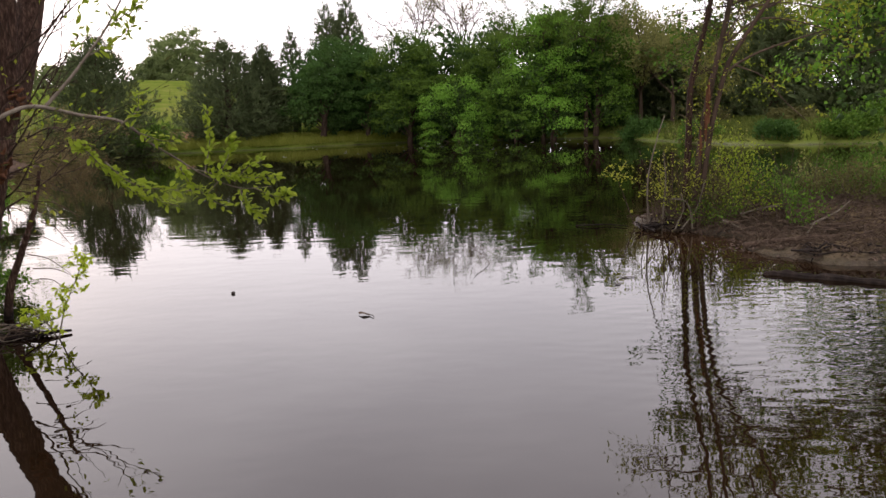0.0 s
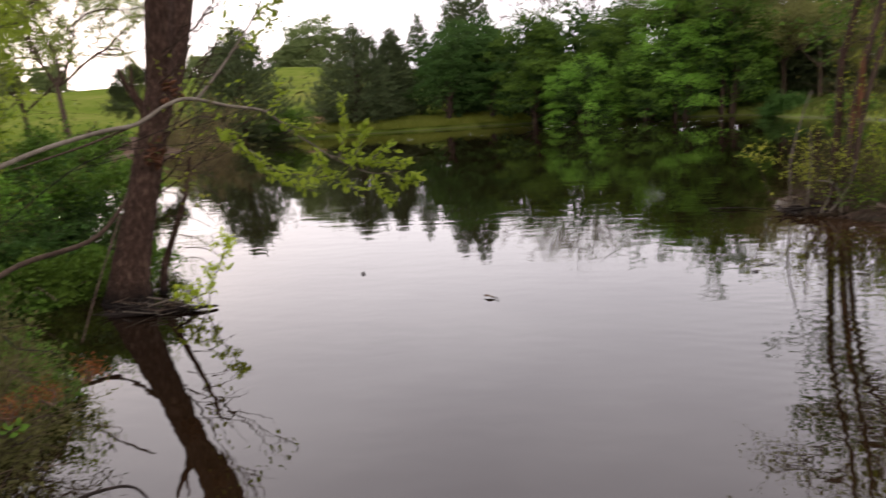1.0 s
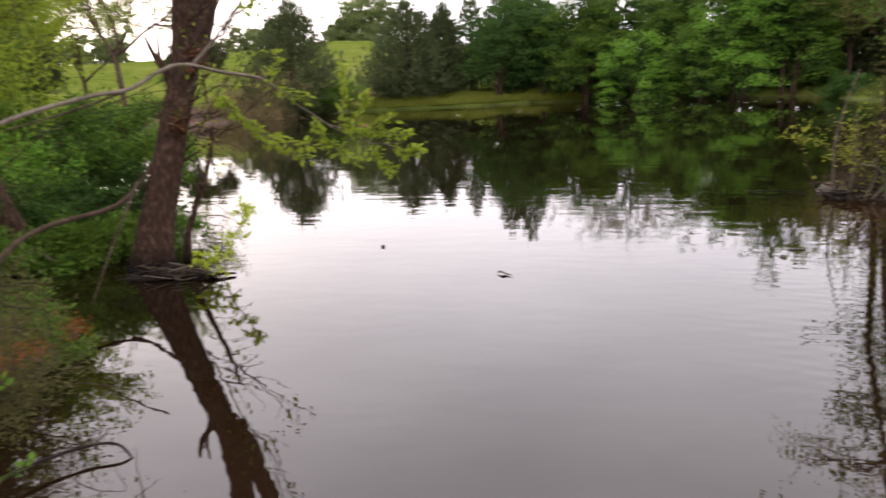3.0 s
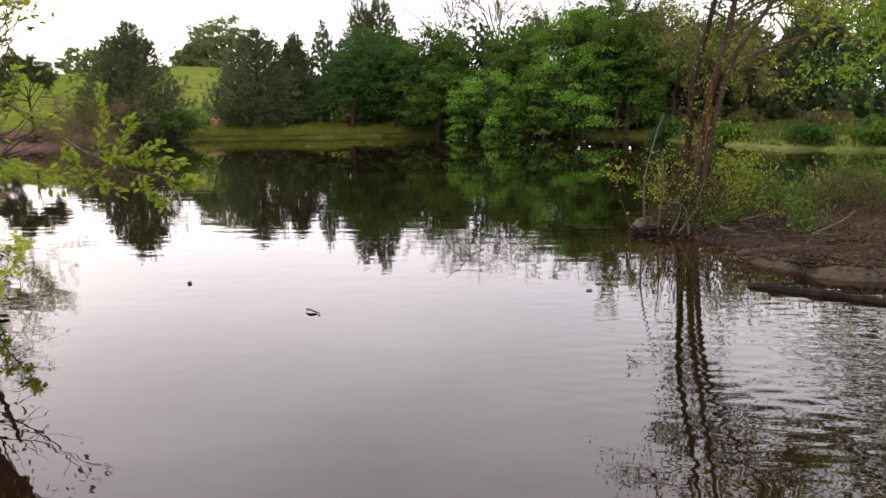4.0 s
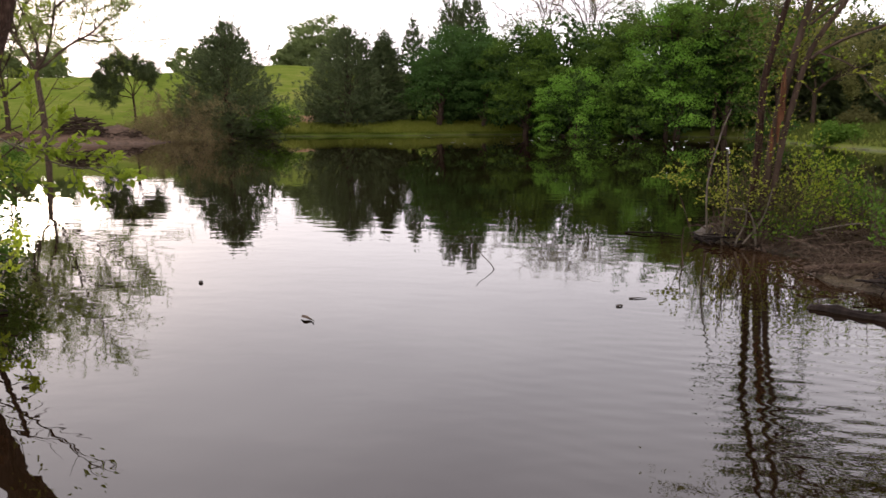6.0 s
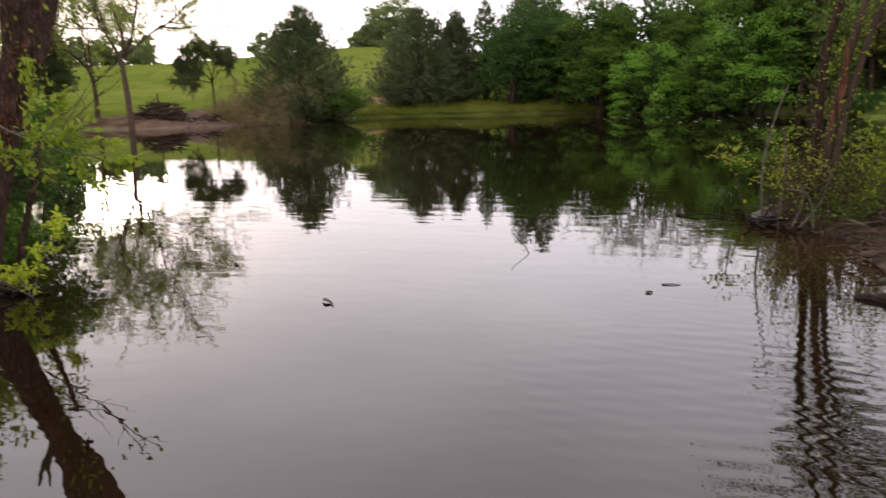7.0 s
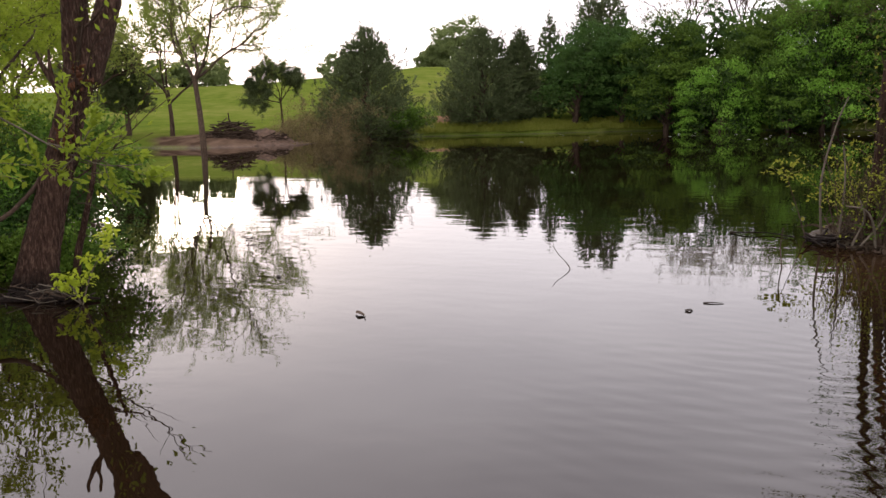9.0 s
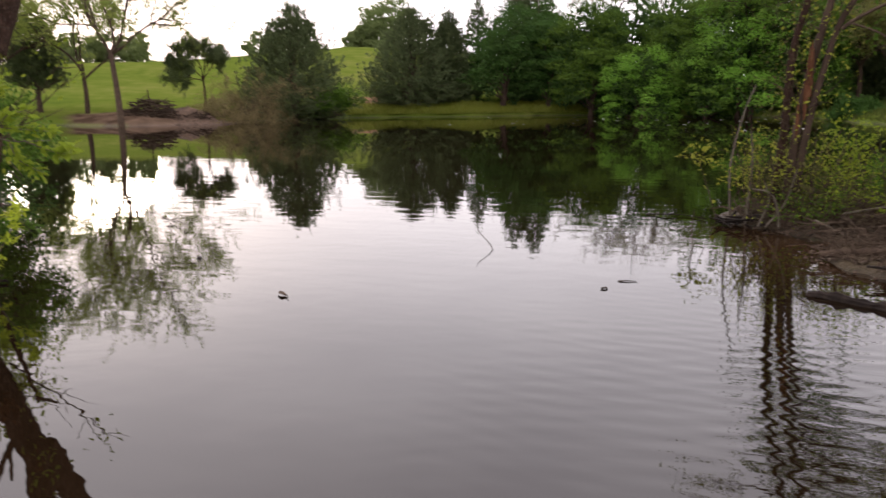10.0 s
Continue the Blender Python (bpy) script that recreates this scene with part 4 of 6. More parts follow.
# ---------------------------------------------------------------- the leaning tree in the water
rng = np.random.default_rng(200)
tree = thing("leaning_tree", (-4.20, 6.38, -0.1), "rough dark-barked tree leaning out of the flooded shallows", "tree")
trunk_line = bow([(-4.30, 6.25, -0.6), (-4.24, 6.33, -0.05), (-4.19, 6.39, 0.35), (-4.06, 6.56, 1.05), (-3.96, 6.69, 1.58), (-3.88, 6.80, 2.02), (-3.82, 6.89, 2.40)], 14)
girth = np.interp(np.linspace(0, 1, len(trunk_line)), [0, 0.16, 0.28, 0.45, 0.65, 0.85, 1], [0.31, 0.235, 0.175, 0.148, 0.138, 0.140, 0.09])


def bark_tube(line, girth, sides, rng, depth=0.05):
    """A trunk with furrowed bark plates standing out of it."""
    b = Build()
    line = np.asarray(line)
    d = np.gradient(line, axis=0)
    d /= np.linalg.norm(d, axis=1)[:, None]
    u = np.array((1.0, 0, 0)) - d * d[:, :1]
    u /= np.linalg.norm(u, axis=1)[:, None]
    w = np.cross(d, u)
    a = np.linspace(0, 2 * np.pi, sides, endpoint=False)
    run = np.concatenate([[0], np.cumsum(np.linalg.norm(np.diff(line, axis=0), axis=1))])
    wave = np.sin(7 * a[None] + 1.1 * np.sin(5 * run[:, None]) + 2) + 0.8 * np.sin(13 * a[None] + 1.6 * np.sin(4 * run[:, None] + 1)) + 0.5 * np.sin(23 * a[None] + 2 * np.sin(9 * run[:, None]))
    plate = np.where(wave > 0, 1.0, -1.0) * np.abs(wave) ** 0.5 * (0.6 + 0.4 * np.sin(31 * run[:, None] + 5 * np.sin(3 * a[None])))
    ring = girth[:, None] * (1 + depth * plate + 0.05 * np.sin(2 * a[None] + 1.5 * run[:, None]) + 0.02 * rng.normal(size=(len(line), sides)))
    v = line[:, None] + ring[..., None] * (np.cos(a)[None, :, None] * u[:, None] + np.sin(a)[None, :, None] * w[:, None])
    i, j = np.meshgrid(np.arange(len(line) - 1), np.arange(sides), indexing="ij")
    k = (j + 1) % sides
    return b.add(v, np.stack([i * sides + j, i * sides + k, (i + 1) * sides + k, (i + 1) * sides + j], -1))


part("trunk", bark_tube(trunk_line, girth, 64, rng), BARK_DARK, tree)
left_stem = bow([(-3.90, 6.80, 1.95), (-3.76, 6.72, 2.75), (-3.66, 6.70, 3.5), (-3.70, 6.85, 4.8), (-3.55, 7.0, 6.4)], 9)
right_stem = bow([(-3.86, 6.86, 1.95), (-3.76, 7.16, 2.76), (-3.66, 7.34, 3.6), (-3.45, 7.55, 5.0), (-3.15, 7.8, 6.6)], 9)
part("limb", bark_tube(left_stem, np.linspace(0.125, 0.06, len(left_stem)), 40, rng), BARK_DARK, tree)
part("limb", bark_tube(right_stem, np.linspace(0.125, 0.055, len(right_stem)), 40, rng), BARK_DARK, tree)
slim = bow([(-4.06, 6.62, -0.2), (-4.0, 6.64, 0.25), (-3.84, 6.62, 0.6), (-3.64, 6.58, 1.0), (-3.56, 6.6, 1.35)], 5)
part("stem", Build().tube(slim, np.linspace(0.048, 0.016, len(slim)), 9, 0.05, rng), BARK_DARK, tree)
low_limb = bow([(-4.12, 6.52, 1.14), (-4.22, 6.34, 0.88), (-4.36, 6.05, 0.66), (-4.52, 5.32, 0.60), (-4.45, 4.74, 0.45), (-4.2, 4.0, 0.0)], 5)
part("limb", Build().tube(low_limb, np.linspace(0.021, 0.027, len(low_limb)), 8, 0.06, rng), BARK_BROWN, tree)
snag = bow([(-3.98, 6.72, 1.70), (-4.06, 6.68, 1.90), (-4.13, 6.63, 2.06), (-4.18, 6.6, 2.22)], 4)
part("snag", Build().tube(snag, np.linspace(0.05, 0.012, len(snag)), 7, 0.1, rng).tube(bow([(-4.06, 6.68, 1.90), (-4.09, 6.66, 2.05), (-4.08, 6.66, 2.24)], 4), np.linspace(0.028, 0.01, 9), 6, 0.1, rng), BARK_DARK, tree, "broken dead snag")
part("snag", Build().tube(bow([(-3.88, 6.72, 1.82), (-3.76, 6.64, 1.90), (-3.66, 6.58, 1.94)], 4), np.linspace(0.062, 0.05, 9), 9, 0.08, rng), BARK_DARK, tree, "stump of a broken limb")
for at, way, count in (((-3.84, 6.50, 1.38), (0.5, -0.6, 0.4), 22), ((-3.66, 6.58, 1.95), (0.8, -0.4, 0.1), 14)):
    knot = Build()
    for n in range(count):
        p = np.array(at) + (0.04, 0.04, 0.06) * rng.normal(size=3)
        knot.tube([p, p + unit(np.array(way) + 0.3 * rng.normal(size=3)) * (0.05 + 0.06 * rng.random())], [0.024, 0.006], 5, 0.2, rng)
    part("torn_knot", knot, WOOD_RAW, tree, "splintered orange wood of a torn-off limb")
tips = []
for p, way, L in [((-3.66, 7.42, 4.2), (0.7, -0.3, 0.5), 1.1), ((-3.45, 7.55, 5.0), (0.6, -0.1, 0.7), 1.3), ((-3.17, 7.78, 6.4), (0.5, 0.1, 0.8), 1.6), ((-3.66, 6.7, 3.5), (0.5, -0.5, 0.4), 0.9), ((-3.57, 6.98, 6.2), (-0.3, 0.2, 1), 1.4)]:
    upper = Build()
    grow(rng, upper, p, way, 0.8 * L, 0.03, 2, tips, 0.10, 0.7, 4, 6)
    part("limb", upper, BARK_BROWN, tree)
p, w = np.array([t[0] for t in tips]), np.array([t[1] for t in tips])
p = p + 0.06 * rng.normal(size=p.shape)
part("crown", Build().leaves(rng, p[::3], w[::3], 0.055, 0.026, 0.8), LEAF_LIME, tree, smooth=False)
for k in range(14):
    p = np.array((-3.92 + 0.3 * rng.random(), 6.55 + 0.15 * rng.random(), 0.3 + 1.1 * rng.random()))
    d = unit((1, -0.35, 0.15 * rng.normal()))
    q = p + d * (0.3 + 0.4 * rng.random()) + (0, 0, -0.12)
    part("twig", Build().tube(bow([p, 0.5 * (p + q) + (0, 0, 0.05), q], 3), np.linspace(0.006, 0.002, 7), 4), BARK_GREY, tree)
for k in range(11):
    z = 0.95 + 1.5 * (k + rng.random()) / 11
    p = np.array((np.interp(z, [1.03, 2.45], [-3.98, -3.74]), 6.62 + 0.12 * rng.random(), z))
    d = np.array((0.8 + 0.3 * rng.random(), -0.25 + 0.3 * rng.normal(), 0.25 + 0.45 * rng.random()))
    L = 0.7 + 0.75 * rng.random()
    line = bow([p, p + 0.3 * L * d + (0, 0, -0.05), p + 0.65 * L * d + 0.05 * rng.normal(size=3), p + L * d + (0.05, 0, 0.05 + 0.12 * rng.normal())], 4)
    rising = Build().tube(line, np.linspace(0.011, 0.003, len(line)), 5)
    for m in range(4):
        q = line[4 + int(rng.integers(8))]
        e = q + d * (0.15 + 0.2 * rng.random()) + 0.12 * rng.normal(size=3)
        rising.tube(bow([q, 0.5 * (q + e) + 0.03 * rng.normal(size=3), e], 3), np.linspace(0.005, 0.002, 7), 4)
    part("twig", rising, BARK_BROWN, tree)
    tuft = line[-1] + 0.09 * rng.normal(size=(12, 3))
    part("foliage", Build().leaves(rng, tuft, np.tile(d, (12, 1)), 0.06, 0.028, 0.7), LEAF_LIME, tree, smooth=False)
wisps = Build()
for k in range(6):
    c = np.array((-3.68 + 0.2 * rng.random(), 6.55, 0.9 + 0.25 * k))
    wisps.leaves(rng, c + 0.07 * rng.normal(size=(10, 3)), np.tile((0.5, -0.3, 0.3), (10, 1)), 0.06, 0.028, 0.7)
part("foliage", wisps, LEAF_GOLD, tree, smooth=False)

# driftwood caught at its foot
drift = pile("driftwood_raft", (-3.78, 5.98, -0.01), 0.95, 0.09, 60, 201, "raft of grey and dark driftwood sticks round a tree foot", WOOD_WET_SHADED, 0.36, 0.007, 0.14, 0.34)
for k in range(34):
    c = np.array((-4.15 + 0.75 * rng.random(), 5.85 + 0.35 * rng.random(), 0.03 + 0.08 * rng.random()))
    d = unit((1, 0.7 * rng.normal(), 0.2 * rng.normal())) * (0.08 + 0.15 * rng.random())
    part("stick", Build().tube(bow([c - d, c + 0.03 * rng.normal(size=3), c + d], 3), np.linspace(0.006, 0.003, 7), 5), (BARK_GREY, BARK_PALE, WOOD_WET_SHADED)[k % 3], drift)
part("log", Build().tube(bow([(-4.12, 5.82, -0.005), (-3.85, 5.86, 0.02), (-3.6, 5.96, 0.012), (-3.4, 6.0, 0.03), (-3.19, 6.09, 0.02)], 5), spread((0.022, 0.026, 0.016, 0.02, 0.010), 21), 9, 0.2, rng), WOOD_WET_SHADED, drift)

LEAF_MESHES = {}
for key, mat, L, W in (("branch", LEAF_LIME, 0.043, 0.023), ("sprig", LEAF_SPRIG, 0.050, 0.024), ("bramble", LEAF_FRESH, 0.040, 0.028), ("point", LEAF_GOLD, 0.060, 0.038)):
    LEAF_MESHES[key] = [leaf_shape(L, W, n) for n in range(3)]
    for data in LEAF_MESHES[key]:
        data.materials.append(mat)


def leafy_twig(root, points, radius, count, key, rng, bark, spacing=0.05, name="twig"):
    line = bow(points, 5)
    twig = part(name, Build().tube(line, np.linspace(radius, radius * 0.4, len(line)), 5), bark, root)
    run = np.linspace(0.12, 1, count)
    at = np.stack([np.interp(run, np.linspace(0, 1, len(line)), line[:, n]) for n in range(3)], -1)
    d = np.gradient(line, axis=0)
    way = np.stack([np.interp(run, np.linspace(0, 1, len(line)), d[:, n]) for n in range(3)], -1)
    way = way / np.linalg.norm(way, axis=1)[:, None] + 0.7 * rng.normal(size=way.shape) + (0, 0, 0.25)
    leaf_parts(twig, rng, at + spacing * 0.25 * rng.normal(size=at.shape), way, LEAF_MESHES[key])


sprig = thing("young_sprig", (-3.2, 5.95, 0.0), "young yellow-green sprig growing out of driftwood", "sapling")
for pts, shoots, spare in (([(-3.22, 5.93, 0), (-3.17, 6.0, 0.25), (-3.10, 6.12, 0.48), (-3.04, 6.2, 0.68)], 13, 0.3), ([(-3.24, 5.93, 0.02), (-3.30, 5.92, 0.14), (-3.42, 5.9, 0.24)], 6, 0.35), ([(-3.26, 5.95, 0.0), (-3.40, 5.93, 0.08), (-3.55, 5.9, 0.12)], 5, 0.4)):
    stalk = bow(pts, 5)
    part("stem", Build().tube(stalk, np.linspace(0.007, 0.003, len(stalk)), 6), BARK_PALE, sprig)
    for k in range(shoots):
        p = stalk[int((spare + (1 - spare) * (k + 0.5) / shoots) * (len(stalk) - 1))]
        d = unit((rng.normal() + 0.25, rng.normal(), 0.35 + 0.25 * rng.normal())) * (0.09 + 0.09 * rng.random())
        leafy_twig(sprig, [p, p + 0.6 * d + (0, 0, 0.015), p + d - (0, 0, 0.012)], 0.0025, 17, "sprig", rng, BARK_PALE, 0.05)

# ---------------------------------------------------------------- the bowed pale branch
def nearer(points):
    """Draws the branch a little towards the bank."""
    eye = np.array((0, 0, 1.66))
    return [tuple(eye + np.interp(q[0], [-3.1, -2.3, -1.9, -1.47, -1.04], [0.80, 0.83, 0.86, 0.905, 0.94]) * (np.array(q) - eye)) for q in points]


arch = thing("bowed_branch", (-3.08, 2.83, 0.3), "long smooth pale branch bowed over the water with fresh leaves", "branch")
arch_line = bow(nearer([(-3.12, 2.72, 0.86), (-3.08, 2.83, 1.02), (-3.06, 3.0, 1.25), (-3.02, 3.25, 1.44), (-2.86, 3.58, 1.58), (-2.66, 3.92, 1.67), (-2.53, 4.08, 1.70), (-2.40, 4.21, 1.80), (-2.29, 4.31, 1.835), (-2.11, 4.43, 1.78), (-1.90, 4.52, 1.73),
                 (-1.78, 4.57, 1.61), (-1.63, 4.60, 1.5), (-1.47, 4.64, 1.38), (-1.27, 4.69, 1.29), (-1.08, 4.73, 1.29)]), 5)
part("stem", Build().tube(arch_line, np.interp(np.linspace(0, 1, len(arch_line)), [0, 0.3, 0.6, 0.75, 1], [0.0098, 0.0105, 0.0095, 0.006, 0.0022]), 10, 0.04, rng), BARK_PALE, arch)
root_line = bow(nearer([(-3.12, 2.72, 0.86), (-3.25, 2.95, 0.35), (-3.4, 3.2, -0.5)]), 5)
part("stem", Build().tube(root_line, np.linspace(0.0098, 0.012, len(root_line)), 9, 0.06, rng), BARK_GREY, arch)
fork_line = bow(nearer([(-2.27, 4.36, 1.83), (-2.14, 4.45, 2.0), (-2.01, 4.51, 2.18), (-1.91, 4.55, 2.33), (-1.7, 4.6, 2.7)]), 5)
part("stem", Build().tube(fork_line, np.linspace(0.009, 0.004, len(fork_line)), 8), BARK_PALE, arch)
side_fork = bow(nearer([(-2.53, 4.08, 1.70), (-2.75, 3.9, 1.60), (-3.0, 3.6, 1.5)]), 5)
part("stem", Build().tube(side_fork, np.linspace(0.008, 0.003, len(side_fork)), 7), BARK_BROWN, arch)
for pts, count in [([(-1.9, 4.5, 1.72), (-1.81, 4.53, 1.79), (-1.79, 4.54, 1.89)], 12), ([(-2.14, 4.38, 1.66), (-2.11, 4.4, 1.6), (-1.99, 4.46, 1.44), (-1.86, 4.51, 1.3), (-1.64, 4.59, 1.2)], 46),
                   ([(-1.48, 4.65, 1.38), (-1.43, 4.67, 1.6), (-1.43, 4.67, 1.8)], 22), ([(-1.28, 4.71, 1.29), (-1.25, 4.72, 1.18), (-1.14, 4.75, 1.10)], 24), ([(-1.41, 4.68, 1.36), (-1.33, 4.7, 1.50), (-1.3, 4.71, 1.62)], 20),
                   ([(-1.52, 4.63, 1.42), (-1.35, 4.6, 1.38), (-1.2, 4.62, 1.36), (-1.02, 4.7, 1.34)], 40), ([(-1.4, 4.66, 1.34), (-1.45, 4.6, 1.25), (-1.35, 4.62, 1.18)], 16), ([(-1.85, 4.54, 1.68), (-1.7, 4.5, 1.62), (-1.6, 4.5, 1.6)], 14), ([(-1.2, 4.7, 1.29), (-1.05, 4.74, 1.22), (-0.98, 4.75, 1.25)], 22),
                   ([(-2.0, 4.45, 1.5), (-1.85, 4.4, 1.38), (-1.7, 4.42, 1.33), (-1.5, 4.5, 1.3)], 26), ([(-1.62, 4.6, 1.48), (-1.55, 4.55, 1.36), (-1.42, 4.55, 1.24)], 20), ([(-1.3, 4.66, 1.32), (-1.2, 4.6, 1.42), (-1.1, 4.62, 1.46)], 18), ([(-1.95, 4.54, 2.28), (-1.8, 4.5, 2.35), (-1.7, 4.5, 2.42)], 16), ([(-2.05, 4.5, 2.12), (-1.85, 4.45, 2.2), (-1.75, 4.5, 2.3)], 14)]:
    leafy_twig(arch, nearer(pts), 0.004, int(2.7 * count), "branch", rng, BARK_PALE)

# ---------------------------------------------------------------- flooded thicket
second = thing("slanting_tree", (-5.74, 6.38, -0.2), "dark slanting tree trunk standing in the flooded thicket", "tree")
slant = bow([(-5.66, 6.48, -0.5), (-5.74, 6.38, 0.0), (-5.9, 6.23, 0.67), (-6.04, 6.11, 1.51), (-6.2, 5.94, 2.3), (-6.27, 5.87, 2.9), (-6.4, 5.7, 4.2)], 8)
part("trunk", bark_tube(slant, np.linspace(0.19, 0.09, len(slant)), 40, rng), BARK_DARK, second)
tips = []
for p, way in [((-6.25, 5.9, 2.8), (0.5, 0.6, 0.8)), ((-6.33, 5.78, 3.4), (-0.6, -0.4, 0.6)), ((-6.4, 5.7, 4.0), (-0.5, 0.5, 0.8))]:
    limb = Build()
    grow(rng, limb, p, way, 1.9, 0.04, 2, tips, 0.05, 0.75, 5, 6)
    part("limb", limb, BARK_BROWN, second)
p, w = np.repeat(np.array([t[0] for t in tips]), 2, 0)[::2], np.repeat(np.array([t[1] for t in tips]), 2, 0)[::2]
part("crown", Build().leaves(rng, p + 0.08 * rng.normal(size=p.shape), w, 0.06, 0.03, 0.9), LEAF_LIME, second, smooth=False)

for n, (x, y, h, w, leaf, many) in enumerate([(-6.8, 8.0, 0.8, 1.2, LEAF_FRESH, 7), (-8.5, 8.1, 3.0, 1.8, LEAF_MOSS, 10), (-9.5, 8.0, 3.8, 2.6, LEAF_LIME, 8), (-7.3, 6.8, 1.9, 1.7, LEAF_FRESH, 9), (-6.3, 5.3, 0.6, 1.2, LEAF_FRESH, 7),
                                              (-8.2, 6.2, 2.6, 2.2, LEAF_LIME, 6), (-5.1, 6.6, 0.55, 0.9, LEAF_MOSS, 7), (-10.7, 9.5, 3.6, 3.0, LEAF_LIME, 6), (-7.0, 7.3, 1.4, 1.3, LEAF_BRIGHT, 10), (-9.7, 9.3, 2.2, 2.0, LEAF_DEEP, 9), (-6.0, 7.0, 0.7, 1.0, LEAF_DEEP, 8), (-8.4, 5.5, 3.2, 2.0, LEAF_LIME, 5), (-6.9, 5.5, 2.0, 1.4, LEAF_LIME, 5)]):
    shrub((x, y), h, w, 210 + n, "leafy green shrub standing in flooded shallows", leaf, 11, 0.050 + 0.010 * h, many - 1, base_z=-0.1, group="flooded shrubs", spreading=0.75)
# dark brush standing in the water behind and beside the leaning tree
for n, (x, y, h, w, leaf) in enumerate([(-5.0, 7.2, 0.6, 1.0, LEAF_FRESH), (-5.6, 7.8, 1.1, 1.3, LEAF_SHADE), (-6.4, 8.4, 1.4, 1.4, LEAF_DEEP), (-5.5, 6.0, 0.6, 1.1, LEAF_FRESH), (-7.4, 8.6, 1.9, 1.6, LEAF_SHADE), (-6.2, 6.5, 1.3, 1.3, LEAF_DEEP)]):
    shrub((x, y), h, w, 430 + n, "dark green brush standing in flooded shallows", leaf, 10, 0.052, 7, base_z=-0.1, group="dark flooded brush", spreading=0.8)
for n, (x, y, h, w, leaf) in enumerate([(-3.5, 3.75, 0.5, 0.9, LEAF_FRESH), (-4.0, 4.2, 0.5, 1.0, LEAF_OLIVE), (-4.5, 4.6, 0.6, 1.1, LEAF_SHADE), (-3.25, 3.2, 0.45, 0.7, LEAF_OLIVE)]):
    shrub((x, y), h, w, 440 + n, "low dark tangled brush at the flooded bank", leaf, 9, 0.040, 6, slim=0.5, base_z=-0.1, group="low dark brush", spreading=0.85, bark=BARK_BROWN)
for n, (x, y, h) in enumerate([(-6.9, 8.9, 1.9), (-6.1, 8.8, 1.75), (-5.6, 8.2, 1.5)]):
    open_tree((x, y), h, 226 + n, "small spring-green tree standing in the flooded shallows", LEAF_FRESH, 0.022, 6, 0.058, base_z=-0.1, group="small flooded trees", fork=0.58, reach=0.72, spreading=0.9, levels=2, kids=5, stems=[(-0.8, 0.2, 0.6), (0.1, -0.3, 1.0), (0.8, 0.1, 0.6), (0.2, 0.7, 0.7)])
open_tree((-11.0, 10.6), 5.2, 230, "spring-green slender tree behind the flooded shrubs", LEAF_LIME, 0.08, 8, 0.08, base_z=-0.2, group="slender flooded trees")
open_tree((-14.2, 14.4), 5.4, 231, "spring-green slender tree behind the flooded shrubs", LEAF_LIME, 0.09, 9, 0.10, base_z=-0.2, group="slender flooded trees", spreading=0.5)
open_tree((-9.9, 9.6), 2.8, 232, "spring-green slender tree behind the flooded shrubs", LEAF_LIME, 0.06, 4, 0.07, base_z=-0.2, group="slender flooded trees")

